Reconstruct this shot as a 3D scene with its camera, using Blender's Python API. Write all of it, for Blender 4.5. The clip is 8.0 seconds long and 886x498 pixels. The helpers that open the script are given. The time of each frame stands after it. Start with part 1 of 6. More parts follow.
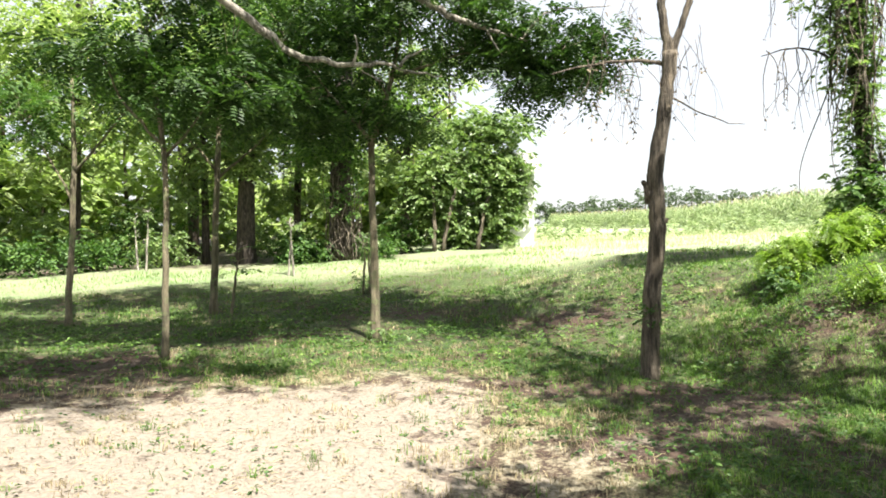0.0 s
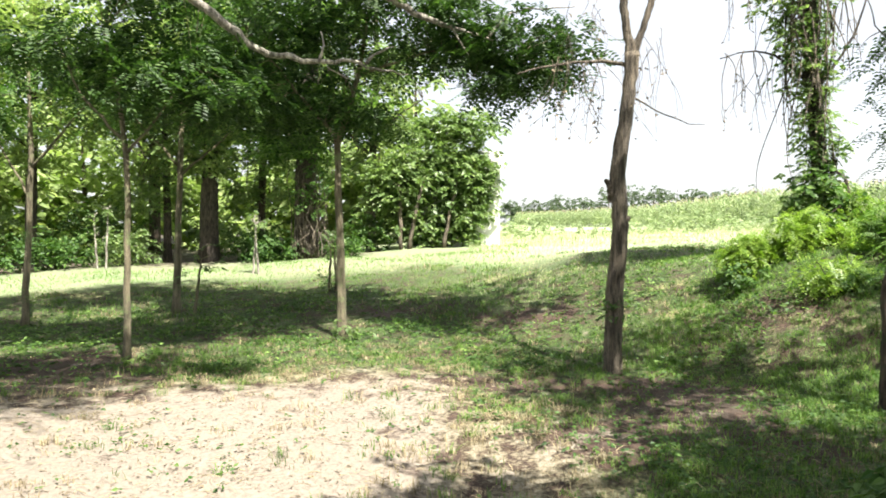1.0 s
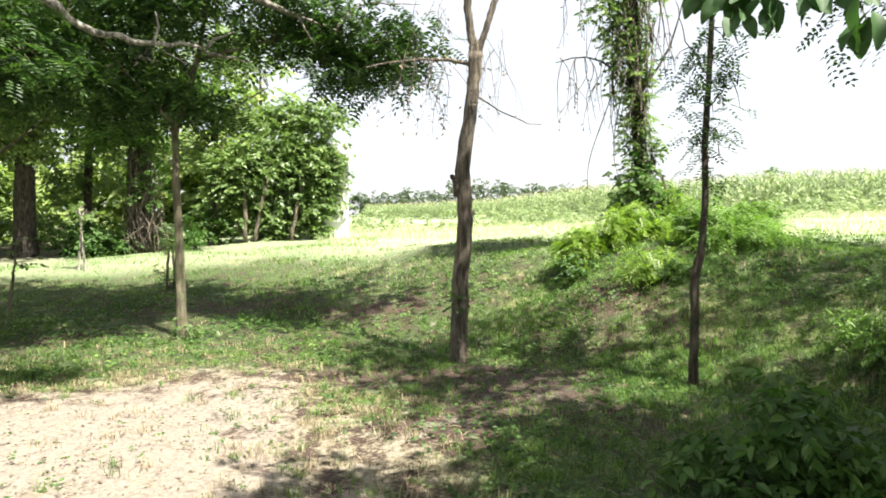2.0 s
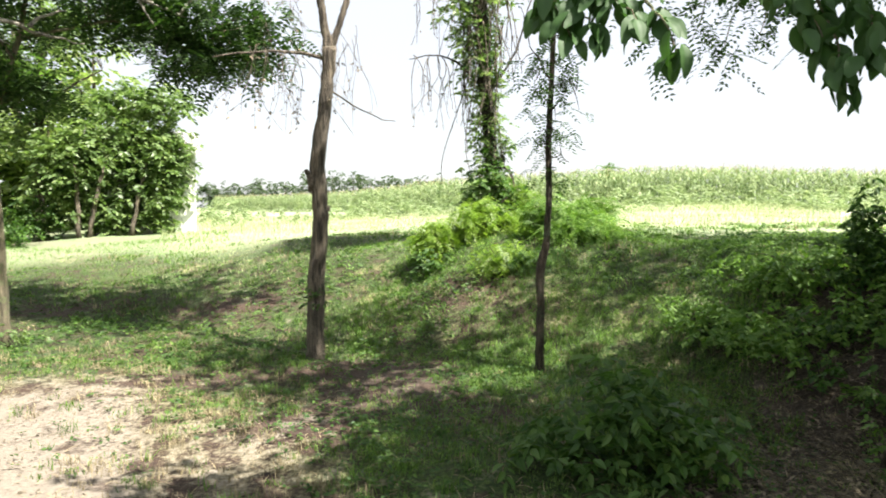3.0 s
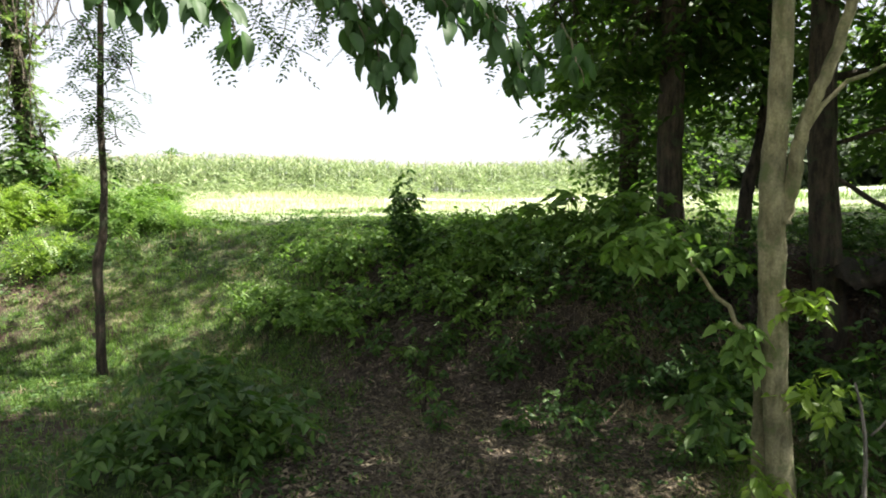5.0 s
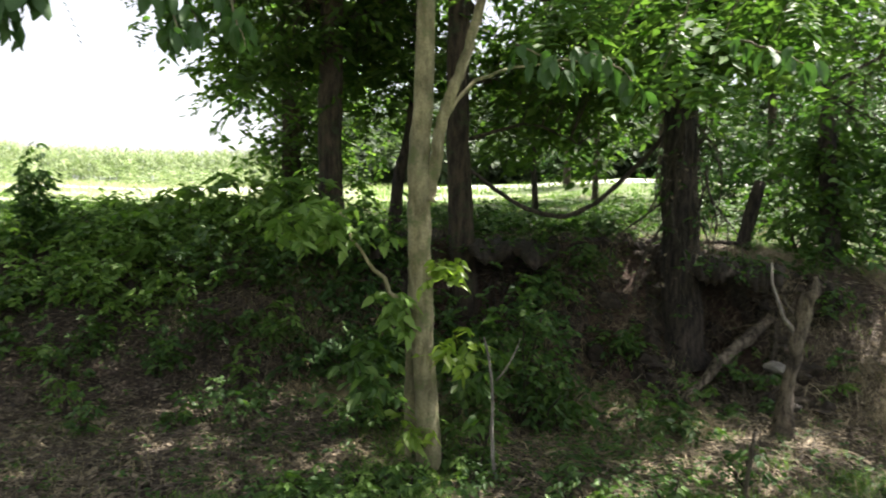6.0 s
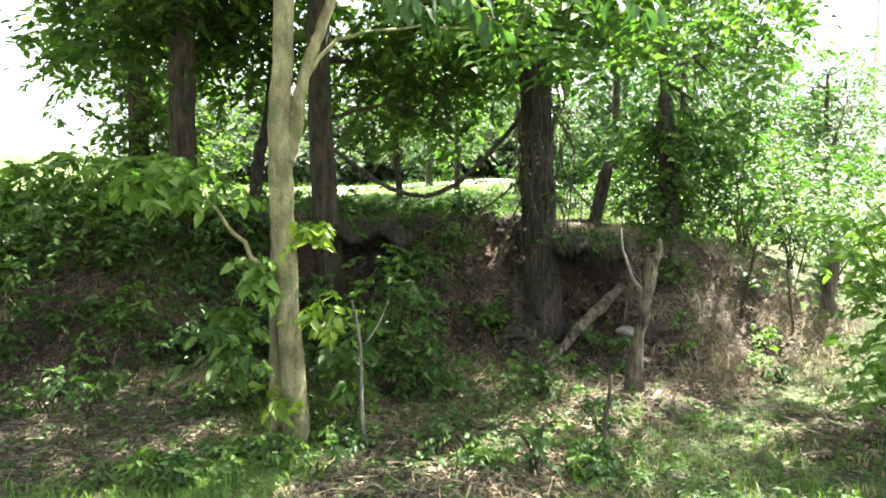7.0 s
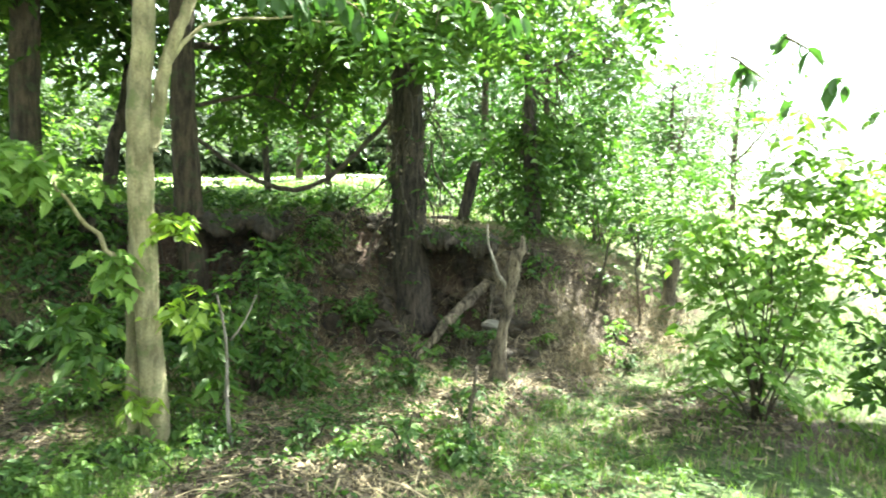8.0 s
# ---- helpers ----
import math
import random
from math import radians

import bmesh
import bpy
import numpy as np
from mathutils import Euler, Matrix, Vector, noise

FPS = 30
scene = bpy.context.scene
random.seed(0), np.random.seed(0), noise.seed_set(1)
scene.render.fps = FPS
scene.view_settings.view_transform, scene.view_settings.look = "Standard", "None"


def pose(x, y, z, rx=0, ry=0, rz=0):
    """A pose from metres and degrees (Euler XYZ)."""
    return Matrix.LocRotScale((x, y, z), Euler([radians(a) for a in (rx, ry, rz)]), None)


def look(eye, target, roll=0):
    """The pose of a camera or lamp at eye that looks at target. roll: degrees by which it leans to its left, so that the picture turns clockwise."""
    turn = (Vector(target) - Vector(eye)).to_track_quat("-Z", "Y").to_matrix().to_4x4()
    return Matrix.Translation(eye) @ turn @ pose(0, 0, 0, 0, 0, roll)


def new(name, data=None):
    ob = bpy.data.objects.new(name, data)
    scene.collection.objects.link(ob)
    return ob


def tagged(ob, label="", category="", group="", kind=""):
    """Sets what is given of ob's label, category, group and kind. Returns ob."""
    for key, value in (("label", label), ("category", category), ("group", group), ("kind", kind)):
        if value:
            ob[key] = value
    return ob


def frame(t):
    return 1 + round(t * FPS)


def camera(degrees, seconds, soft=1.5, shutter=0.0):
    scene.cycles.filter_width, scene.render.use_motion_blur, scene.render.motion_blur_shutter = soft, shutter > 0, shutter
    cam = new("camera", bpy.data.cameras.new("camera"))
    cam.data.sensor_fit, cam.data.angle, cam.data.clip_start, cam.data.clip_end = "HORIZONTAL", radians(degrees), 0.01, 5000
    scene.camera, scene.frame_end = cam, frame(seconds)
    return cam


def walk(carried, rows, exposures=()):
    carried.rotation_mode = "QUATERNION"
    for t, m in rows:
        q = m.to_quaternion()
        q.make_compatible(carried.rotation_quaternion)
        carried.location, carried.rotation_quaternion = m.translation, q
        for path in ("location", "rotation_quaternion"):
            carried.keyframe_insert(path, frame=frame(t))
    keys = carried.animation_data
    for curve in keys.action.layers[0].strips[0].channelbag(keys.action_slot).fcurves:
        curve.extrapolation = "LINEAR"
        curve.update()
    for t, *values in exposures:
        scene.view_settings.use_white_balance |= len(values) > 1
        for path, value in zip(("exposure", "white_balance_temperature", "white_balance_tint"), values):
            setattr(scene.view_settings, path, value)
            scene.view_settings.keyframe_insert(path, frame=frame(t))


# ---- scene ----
# ---- camera and walk ----
cam = camera(66.06, 8.0, 1.8, 0.12)
ROWS = [
    (0.0, 0.000, -0.000, 2.000, -0.00, -1.98, -0.02),
    (0.5, -0.005, -0.032, 1.993, -0.17, -1.98, -0.06),
    (1.0, -0.006, -0.054, 1.987, -2.85, -2.11, -0.13),
    (1.5, -0.003, -0.068, 1.987, -10.24, -2.39, -0.14),
    (2.8, -0.008, -0.160, 2.062, -23.85, -3.27, -0.47),
    (3.0, -0.023, -0.166, 2.060, -27.48, -3.32, -0.39),
    (3.5, -0.004, -0.152, 2.058, -37.83, -3.53, -0.85),
    (4.0, -0.000, -0.163, 2.063, -48.59, -3.68, -1.28),
    (4.2, 0.018, -0.181, 2.059, -52.33, -3.83, -1.09),
    (5.3, -0.029, -0.150, 2.055, -68.39, -4.43, -0.45),
    (5.5, -0.016, -0.153, 2.041, -73.80, -4.58, -0.92),
    (6.0, -0.056, -0.164, 1.936, -90.37, -4.23, -1.50),
    (6.5, -0.059, -0.188, 1.683, -101.93, -3.55, -0.96),
    (7.0, -0.033, -0.165, 1.611, -101.75, -3.29, -0.95),
    (7.5, -0.028, -0.150, 1.616, -101.48, -3.23, -1.21),
    (8.0, -0.090, -0.149, 1.607, -112.54, -3.33, -2.08),
]
walk(cam, [(t, pose(x, y, z, 90 + p, r, w)) for t, x, y, z, w, p, r in ROWS],
     [(0.0, 2.0, 6500, 10), (1.5, 2.02, 6500, 10), (3.0, 1.92, 6500, 10), (4.0, 1.88, 6500, 12), (5.5, 2.04, 6500, 12), (6.0, 2.22, 6500, 14), (6.5, 3.13, 6500, 8),
      (7.0, 3.42, 6500, 9), (7.5, 3.56, 6500, 7), (8.0, 3.8, 6500, -2)])

# ---- sky and sun ----
SUN_AZ, SUN_EL = 150.0, 60.0
world = bpy.data.worlds.new("sky")
scene.world = world
world.use_nodes = True
wn = world.node_tree
sky = wn.nodes.new("ShaderNodeTexSky")
sky.sky_type = "NISHITA"
sky.sun_disc = False
sky.sun_elevation, sky.sun_rotation = radians(SUN_EL), radians(SUN_AZ)
sky.air_density, sky.dust_density, sky.ozone_density = 1.0, 2.0, 1.0
haze = wn.nodes.new("ShaderNodeMix")
haze.data_type = "RGBA"
haze.inputs["Factor"].default_value = 0.75
haze.inputs["B"].default_value = (4.6, 4.65, 4.7, 1)
wn.links.new(sky.outputs["Color"], haze.inputs["A"])
wn.links.new(haze.outputs["Result"], wn.nodes["Background"].inputs["Color"])
wn.nodes["Background"].inputs["Strength"].default_value = 0.066
sun = new("sun", bpy.data.lights.new("sun", "SUN"))
sun.data.energy, sun.data.angle, sun.data.color = 5.0, radians(0.6), (1.0, 0.95, 0.86)
sun.matrix_world = look((30 * math.sin(radians(SUN_AZ)), 30 * math.cos(radians(SUN_AZ)), 30 * math.tan(radians(SUN_EL))), (0, 0, 0))

# ---- materials ----
def nodes_of(name, rough=0.8):
    m = bpy.data.materials.new(name)
    m.use_nodes = True
    t = m.node_tree
    b = t.nodes["Principled BSDF"]
    b.inputs["Roughness"].default_value = rough
    return m, t, b


def noise_node(t, scale, detail=4.0, rough=0.6, stretch=None):
    n = t.nodes.new("ShaderNodeTexNoise")
    n.inputs["Scale"].default_value, n.inputs["Detail"].default_value, n.inputs["Roughness"].default_value = scale, detail, rough
    c = t.nodes.new("ShaderNodeTexCoord")
    if stretch:
        mp = t.nodes.new("ShaderNodeMapping")
        mp.inputs["Scale"].default_value = stretch
        t.links.new(c.outputs["Object"], mp.inputs["Vector"])
        t.links.new(mp.outputs["Vector"], n.inputs["Vector"])
    else:
        t.links.new(c.outputs["Object"], n.inputs["Vector"])
    return n.outputs["Fac"]


def ramp(t, fac, stops):
    r = t.nodes.new("ShaderNodeValToRGB")
    e = r.color_ramp.elements
    while len(e) < len(stops):
        e.new(0.5)
    for k, (p, c) in zip(e, stops):
        k.position, k.color = p, (*c, 1)
    t.links.new(fac, r.inputs["Fac"])
    return r.outputs["Color"]


def mix(t, fac, a, b, how="MIX"):
    n = t.nodes.new("ShaderNodeMix")
    n.data_type, n.blend_type = "RGBA", how
    for s, v in ((n.inputs["Factor"], fac), (n.inputs["A"], a), (n.inputs["B"], b)):
        if isinstance(v, (int, float)):
            s.default_value = v
        elif isinstance(v, tuple):
            s.default_value = (*v, 1)
        else:
            t.links.new(v, s)
    return n.outputs["Result"]


def maths(t, op, a, b=0.0):
    n = t.nodes.new("ShaderNodeMath")
    n.operation = op
    for s, v in zip(n.inputs, (a, b)):
        if isinstance(v, (int, float)):
            s.default_value = v
        else:
            t.links.new(v, s)
    return n.outputs[0]


def bump(t, b, height, strength, dist):
    n = t.nodes.new("ShaderNodeBump")
    n.inputs["Strength"].default_value, n.inputs["Distance"].default_value = strength, dist
    t.links.new(height, n.inputs["Height"])
    t.links.new(n.outputs["Normal"], b.inputs["Normal"])


def bark(name, dark, light, scale=14.0, moss=None, strength=0.8, along=0.16):
    """Bark with furrows along the stem, and patches of lichen or moss."""
    m, t, b = nodes_of(name, 0.9)
    furrow = noise_node(t, scale, 8, 0.7, (1, 1, along))
    grain = noise_node(t, 60, 4, 0.7)
    patch = noise_node(t, 2.2, 4)
    col = ramp(t, furrow, [(0.4, dark), (0.5, tuple((a + c) / 2 for a, c in zip(dark, light))), (0.62, light)])
    col = mix(t, 0.9, col, ramp(t, patch, [(0.35, (0.6, 0.58, 0.56)), (0.65, (1.25, 1.2, 1.12))]), "MULTIPLY")
    col = mix(t, 0.6, col, ramp(t, grain, [(0.35, (0.6, 0.6, 0.6)), (0.65, (1.3, 1.3, 1.3))]), "MULTIPLY")
    if moss:
        col = mix(t, ramp(t, noise_node(t, 5.0, 6, 0.7), [(0.52, (0, 0, 0)), (0.62, (0.85, 0.85, 0.85))]), col, moss)
    t.links.new(col, b.inputs["Base Color"])
    bump(t, b, maths(t, "ADD", furrow, maths(t, "MULTIPLY", grain, 0.25)), strength, 0.06)
    return m


def leaf(name, dark, mid, light, glow=0.45, rough=0.42, through_tint=(1.25, 1.4, 0.75)):
    """Leaves that let light through; each one has its own tone."""
    m, t, b = nodes_of(name, rough)
    geo = t.nodes.new("ShaderNodeNewGeometry")
    col = ramp(t, geo.outputs["Random Per Island"], [(0.0, dark), (0.55, mid), (1.0, light)])
    wide = ramp(t, noise_node(t, 0.8, 2), [(0.3, (0.7, 0.75, 0.7)), (0.7, (1.25, 1.2, 1.05))])
    col = mix(t, 0.7, col, wide, "MULTIPLY")
    col = mix(t, 0.5, col, ramp(t, noise_node(t, 5.0, 2), [(0.35, (0.65, 0.7, 0.65)), (0.65, (1.3, 1.25, 1.1))]), "MULTIPLY")
    t.links.new(col, b.inputs["Base Color"])
    tr = t.nodes.new("ShaderNodeBsdfTranslucent")
    t.links.new(mix(t, 1.0, col, through_tint, "MULTIPLY"), tr.inputs["Color"])
    s = t.nodes.new("ShaderNodeMixShader")
    s.inputs[0].default_value = glow
    t.links.new(b.outputs[0], s.inputs[1])
    t.links.new(tr.outputs[0], s.inputs[2])
    t.links.new(s.outputs[0], t.nodes["Material Output"].inputs["Surface"])
    return m


def dry(name, dark, light, rough=0.85):
    m, t, b = nodes_of(name, rough)
    geo = t.nodes.new("ShaderNodeNewGeometry")
    t.links.new(ramp(t, geo.outputs["Random Per Island"], [(0.0, dark), (1.0, light)]), b.inputs["Base Color"])
    return m


BARK_GREY = bark("bark_grey", (0.045, 0.037, 0.028), (0.235, 0.20, 0.155), 20, None, 1.3, 0.14)
BARK_DARK = bark("bark_dark", (0.012, 0.010, 0.008), (0.11, 0.088, 0.07), 22, None, 1.6, 0.2)
BARK_BROWN = bark("bark_brown", (0.024, 0.018, 0.012), (0.115, 0.088, 0.062), 18, (0.05, 0.065, 0.03), 1.2, 0.2)
BARK_PALE = bark("bark_pale", (0.15, 0.14, 0.075), (0.34, 0.32, 0.195), 11, (0.10, 0.125, 0.045), 0.5, 0.35)
BARK_YOUNG = bark("bark_young", (0.08, 0.07, 0.045), (0.22, 0.195, 0.13), 14, (0.14, 0.17, 0.07))
DEADWOOD = bark("dead_wood", (0.12, 0.11, 0.095), (0.44, 0.415, 0.37), 16)
VINE_BARK = bark("vine_bark", (0.03, 0.025, 0.02), (0.10, 0.085, 0.07), 25)
DRY_VINE = bark("dry_vine", (0.06, 0.05, 0.038), (0.19, 0.16, 0.125), 30)
# Tones lowered to put the shade under the crowns into the leaf.
LOCUST = leaf("locust_leaf", (0.018, 0.046, 0.011), (0.038, 0.084, 0.02), (0.08, 0.145, 0.036), 0.4, 0.6)
WOODS = leaf("woods_leaf", (0.042, 0.088, 0.022), (0.076, 0.142, 0.035), (0.125, 0.20, 0.052), 0.6, 0.55)
# Leaf lightened in colour to stand in for sunlight on it.
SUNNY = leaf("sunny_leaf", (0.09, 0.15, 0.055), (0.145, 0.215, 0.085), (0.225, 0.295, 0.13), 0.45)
BROAD = leaf("broad_leaf", (0.028, 0.075, 0.02), (0.05, 0.115, 0.03), (0.08, 0.165, 0.042), 0.33, 0.6)
VINE_LEAF = leaf("vine_leaf", (0.036, 0.09, 0.018), (0.064, 0.135, 0.027), (0.11, 0.185, 0.045), 0.4, 0.55)
UNDER = leaf("undergrowth_leaf", (0.025, 0.068, 0.012), (0.048, 0.11, 0.02), (0.09, 0.165, 0.03), 0.35, 0.6)
GRASS = leaf("grass_blade", (0.045, 0.105, 0.02), (0.085, 0.165, 0.03), (0.17, 0.24, 0.06), 0.35, 0.65)
# Pale meadow blades; sunlight and haze are put into their colour.
LIT_MEADOW = leaf("lit_meadow_blade", (0.24, 0.29, 0.15), (0.34, 0.385, 0.22), (0.45, 0.475, 0.32), 0.35, 0.7, (1.05, 1.12, 0.9))
VIVID = leaf("vivid_leaf", (0.11, 0.20, 0.025), (0.18, 0.285, 0.04), (0.27, 0.37, 0.07), 0.42)
# Greyed leaf colour that stands in for haze over far trees.
HAZE_GREYED = leaf("haze_greyed_leaf", (0.034, 0.056, 0.03), (0.055, 0.085, 0.046), (0.085, 0.12, 0.07), 0.4, 0.7)
BARK_FLAKY = bark("bark_flaky", (0.045, 0.034, 0.024), (0.33, 0.28, 0.215), 24, None, 1.2, 0.3)
# Lighter still, for foliage in full sun; the light is in the colour.
SUNLIT_LIME = leaf("sunlit_lime_leaf", (0.15, 0.215, 0.075), (0.23, 0.305, 0.115), (0.33, 0.39, 0.18), 0.46)
LUSH = leaf("lush_blade", (0.08, 0.165, 0.03), (0.13, 0.235, 0.045), (0.20, 0.31, 0.08), 0.38, 0.6)
PALE_STRAW = dry("pale_straw", (0.10, 0.075, 0.045), (0.42, 0.35, 0.23))
STRAW = dry("straw", (0.10, 0.08, 0.042), (0.37, 0.31, 0.18))
LITTER = dry("leaf_litter", (0.03, 0.023, 0.015), (0.26, 0.21, 0.14))
# Paled and greyed to put distance haze into the leaf colour.
HAZY_CORN = leaf("hazy_corn_leaf", (0.12, 0.18, 0.075), (0.22, 0.29, 0.145), (0.36, 0.41, 0.26), 0.38, 0.6, (1.05, 1.12, 0.9))
TASSEL = dry("corn_tassel", (0.25, 0.2, 0.1), (0.42, 0.36, 0.2))


def ground_material():
    """Soil, turf, litter and pale trodden dirt, laid out by the cover layer of the ground."""
    m, t, b = nodes_of("ground_cover", 0.95)
    at = t.nodes.new("ShaderNodeVertexColor")
    at.layer_name = "cover"
    sep = t.nodes.new("ShaderNodeSeparateColor")
    t.links.new(at.outputs["Color"], sep.inputs["Color"])
    fine, mid_n, big = noise_node(t, 22, 6, 0.7), noise_node(t, 3.0, 5, 0.65), noise_node(t, 0.5, 4)
    soil = ramp(t, fine, [(0.32, (0.020, 0.011, 0.007)), (0.55, (0.060, 0.035, 0.023)), (0.75, (0.125, 0.082, 0.055))])
    # Turf base kept dark, so shade between blades is in the colour.
    turf = ramp(t, fine, [(0.32, (0.008, 0.017, 0.004)), (0.5, (0.03, 0.056, 0.01)), (0.72, (0.10, 0.135, 0.032))])
    withered = ramp(t, fine, [(0.3, (0.14, 0.125, 0.065)), (0.55, (0.25, 0.225, 0.125)), (0.75, (0.36, 0.33, 0.21))])
    near_dirt = maths(t, "SUBTRACT", maths(t, "MULTIPLY", sep.outputs["Blue"], 0.7), 0.035)
    turf = mix(t, ramp(t, maths(t, "ADD", maths(t, "ADD", noise_node(t, 0.9, 5, 0.65), near_dirt), maths(t, "MULTIPLY", maths(t, "SUBTRACT", fine, 0.5), 0.35)), [(0.54, (0, 0, 0)), (0.66, (0.85, 0.85, 0.85))]), turf, withered)
    turf = mix(t, 0.6, turf, ramp(t, mid_n, [(0.35, (0.55, 0.6, 0.55)), (0.65, (1.35, 1.35, 1.2))]), "MULTIPLY")
    turf = mix(t, 0.8, turf, ramp(t, big, [(0.3, (0.7, 0.85, 0.7)), (0.7, (1.3, 1.2, 1.1))]), "MULTIPLY")
    litter = ramp(t, fine, [(0.3, (0.014, 0.010, 0.007)), (0.5, (0.05, 0.036, 0.025)), (0.74, (0.14, 0.105, 0.075))])
    pale = ramp(t, fine, [(0.25, (0.122, 0.099, 0.075)), (0.45, (0.215, 0.182, 0.144)), (0.75, (0.295, 0.256, 0.207))])
    # Meadow taken paler than its own grass, for sun and bloom.
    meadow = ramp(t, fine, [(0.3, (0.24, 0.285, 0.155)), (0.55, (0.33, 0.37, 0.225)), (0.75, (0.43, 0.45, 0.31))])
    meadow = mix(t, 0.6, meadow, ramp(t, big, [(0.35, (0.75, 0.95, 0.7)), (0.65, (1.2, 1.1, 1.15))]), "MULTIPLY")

    def edge(ch, soft=0.5):
        v = maths(t, "ADD", sep.outputs[ch], maths(t, "MULTIPLY", maths(t, "SUBTRACT", mid_n, 0.5), 2.4))
        v = maths(t, "ADD", v, maths(t, "MULTIPLY", maths(t, "SUBTRACT", fine, 0.5), 1.2))
        return ramp(t, v, [(0.5 - soft / 2, (0, 0, 0)), (0.5 + soft / 2, (1, 1, 1))])
    col = mix(t, edge("Red"), soil, turf)
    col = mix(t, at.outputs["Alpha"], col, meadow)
    col = mix(t, edge("Green"), col, litter)
    col = mix(t, edge("Blue"), col, pale)
    t.links.new(col, b.inputs["Base Color"])
    bump(t, b, maths(t, "ADD", fine, mid_n), 0.8, 0.05)
    return m


def plain(name, stops, scale, rough=0.85, depth=0.01):
    m, t, b = nodes_of(name, rough)
    n = noise_node(t, scale, 6, 0.65)
    t.links.new(ramp(t, n, stops), b.inputs["Base Color"])
    bump(t, b, n, 0.5, depth)
    return m


GROUND = ground_material()
GRAVEL = plain("pale_gravel", [(0.3, (0.32, 0.30, 0.28)), (0.7, (0.55, 0.53, 0.50))], 9)
WHITEWASH = plain("weathered_white_boards", [(0.3, (0.55, 0.54, 0.52)), (0.6, (0.8, 0.8, 0.78))], 3)
TIN = plain("weathered_tin", [(0.35, (0.25, 0.23, 0.22)), (0.65, (0.45, 0.44, 0.43))], 4, 0.5)
POLE_WOOD = plain("pole_wood", [(0.3, (0.28, 0.26, 0.24)), (0.7, (0.42, 0.40, 0.37))], 5)
STONE = plain("pale_stone", [(0.3, (0.11, 0.10, 0.088)), (0.7, (0.26, 0.24, 0.21))], 14)

# Dark earth, taken nearly black to add the undercut's shade.
SHADED_BANK_SOIL = plain("shaded_bank_soil", [(0.3, (0.008, 0.006, 0.004)), (0.5, (0.026, 0.019, 0.012)), (0.75, (0.075, 0.055, 0.034))], 14, 0.95, 0.06)

# ---- shape helpers ----
rng = np.random.default_rng(7)


def raw_mesh(name, v, f, smooth=False):
    """A mesh from arrays of points and of faces with the same number of corners."""
    me = bpy.data.meshes.new(name)
    v, f = np.asarray(v, np.float32), np.asarray(f, np.int32)
    n, k = f.shape
    me.vertices.add(len(v)), me.loops.add(n * k), me.polygons.add(n)
    me.vertices.foreach_set("co", v.ravel())
    me.loops.foreach_set("vertex_index", f.ravel())
    me.polygons.foreach_set("loop_start", np.arange(0, n * k, k, dtype=np.int32))
    me.polygons.foreach_set("use_smooth", np.full(n, smooth))
    me.update(calc_edges=True)
    return me


def put(name, me, material, parent=None, label="", at=None):
    me.materials.append(material)
    ob = new(name, me)
    if parent:
        ob.parent = parent
    if at is not None:
        ob.location = at
    return tagged(ob, label)


def part(name, bm, material, parent, label=""):
    """Links a bmesh as one mesh object under a thing or a part."""
    me = bpy.data.meshes.new(name)
    bm.to_mesh(me)
    bm.free()
    return put(name, me, material, parent, label)


def thing(name, at, label, category, group="", kind=""):
    ob = new(name)
    ob.location = at
    ob.empty_display_size = 0.2
    return tagged(ob, label, category, group, kind)


def tube_arrays(pts, radii, sides=8, knobby=0.0, seed=0, ridge=0.0):
    """A bent, tapering stem through pts, closed at its ends."""
    pts = [Vector(p) for p in pts]
    g = np.random.default_rng(seed)
    v, f = [], []
    up = Vector((0.31, 0.9, 0.2))
    for i, p in enumerate(pts):
        d = (pts[min(i + 1, len(pts) - 1)] - pts[max(i - 1, 0)]).normalized()
        a = d.cross(up).normalized()
        c = d.cross(a)
        for k in range(sides):
            w = 2 * math.pi * k / sides
            r = radii[i] * (1 + knobby * (g.random() - 0.5) + ridge * math.sin(w * 5 + 0.35 * i + seed) * math.cos(w * 3 - 0.21 * i))
            v.append(p + a * (r * math.cos(w)) + c * (r * math.sin(w)))
    for i in range(len(pts) - 1):
        for k in range(sides):
            q, n = i * sides, (k + 1) % sides
            f.append((q + k, q + n, q + sides + n, q + sides + k))
    v += [pts[0], pts[-1]]
    e = len(v) - 1
    for k in range(sides):
        n = (k + 1) % sides
        f.append((e - 1, n, k, k))
        q = (len(pts) - 1) * sides
        f.append((e, q + k, q + n, q + n))
    return np.array([tuple(x) for x in v]), f


def tube_mesh(name, stems, sides=8, knobby=0.0, seed=0, ridge=0.0):
    """One mesh of one or several stems, each a list of points and a list of radii."""
    vs, fs, o = [], [], 0
    for i, (p, r) in enumerate(stems):
        v, f = tube_arrays(p, r, sides, knobby, seed + i, ridge)
        vs.append(v)
        fs += [tuple(dict.fromkeys(x + o for x in q)) for q in f]
        o += len(v)
    me = bpy.data.meshes.new(name)
    me.from_pydata(np.concatenate(vs), [], fs)
    me.polygons.foreach_set("use_smooth", np.full(len(me.polygons), True))
    me.update()
    return me


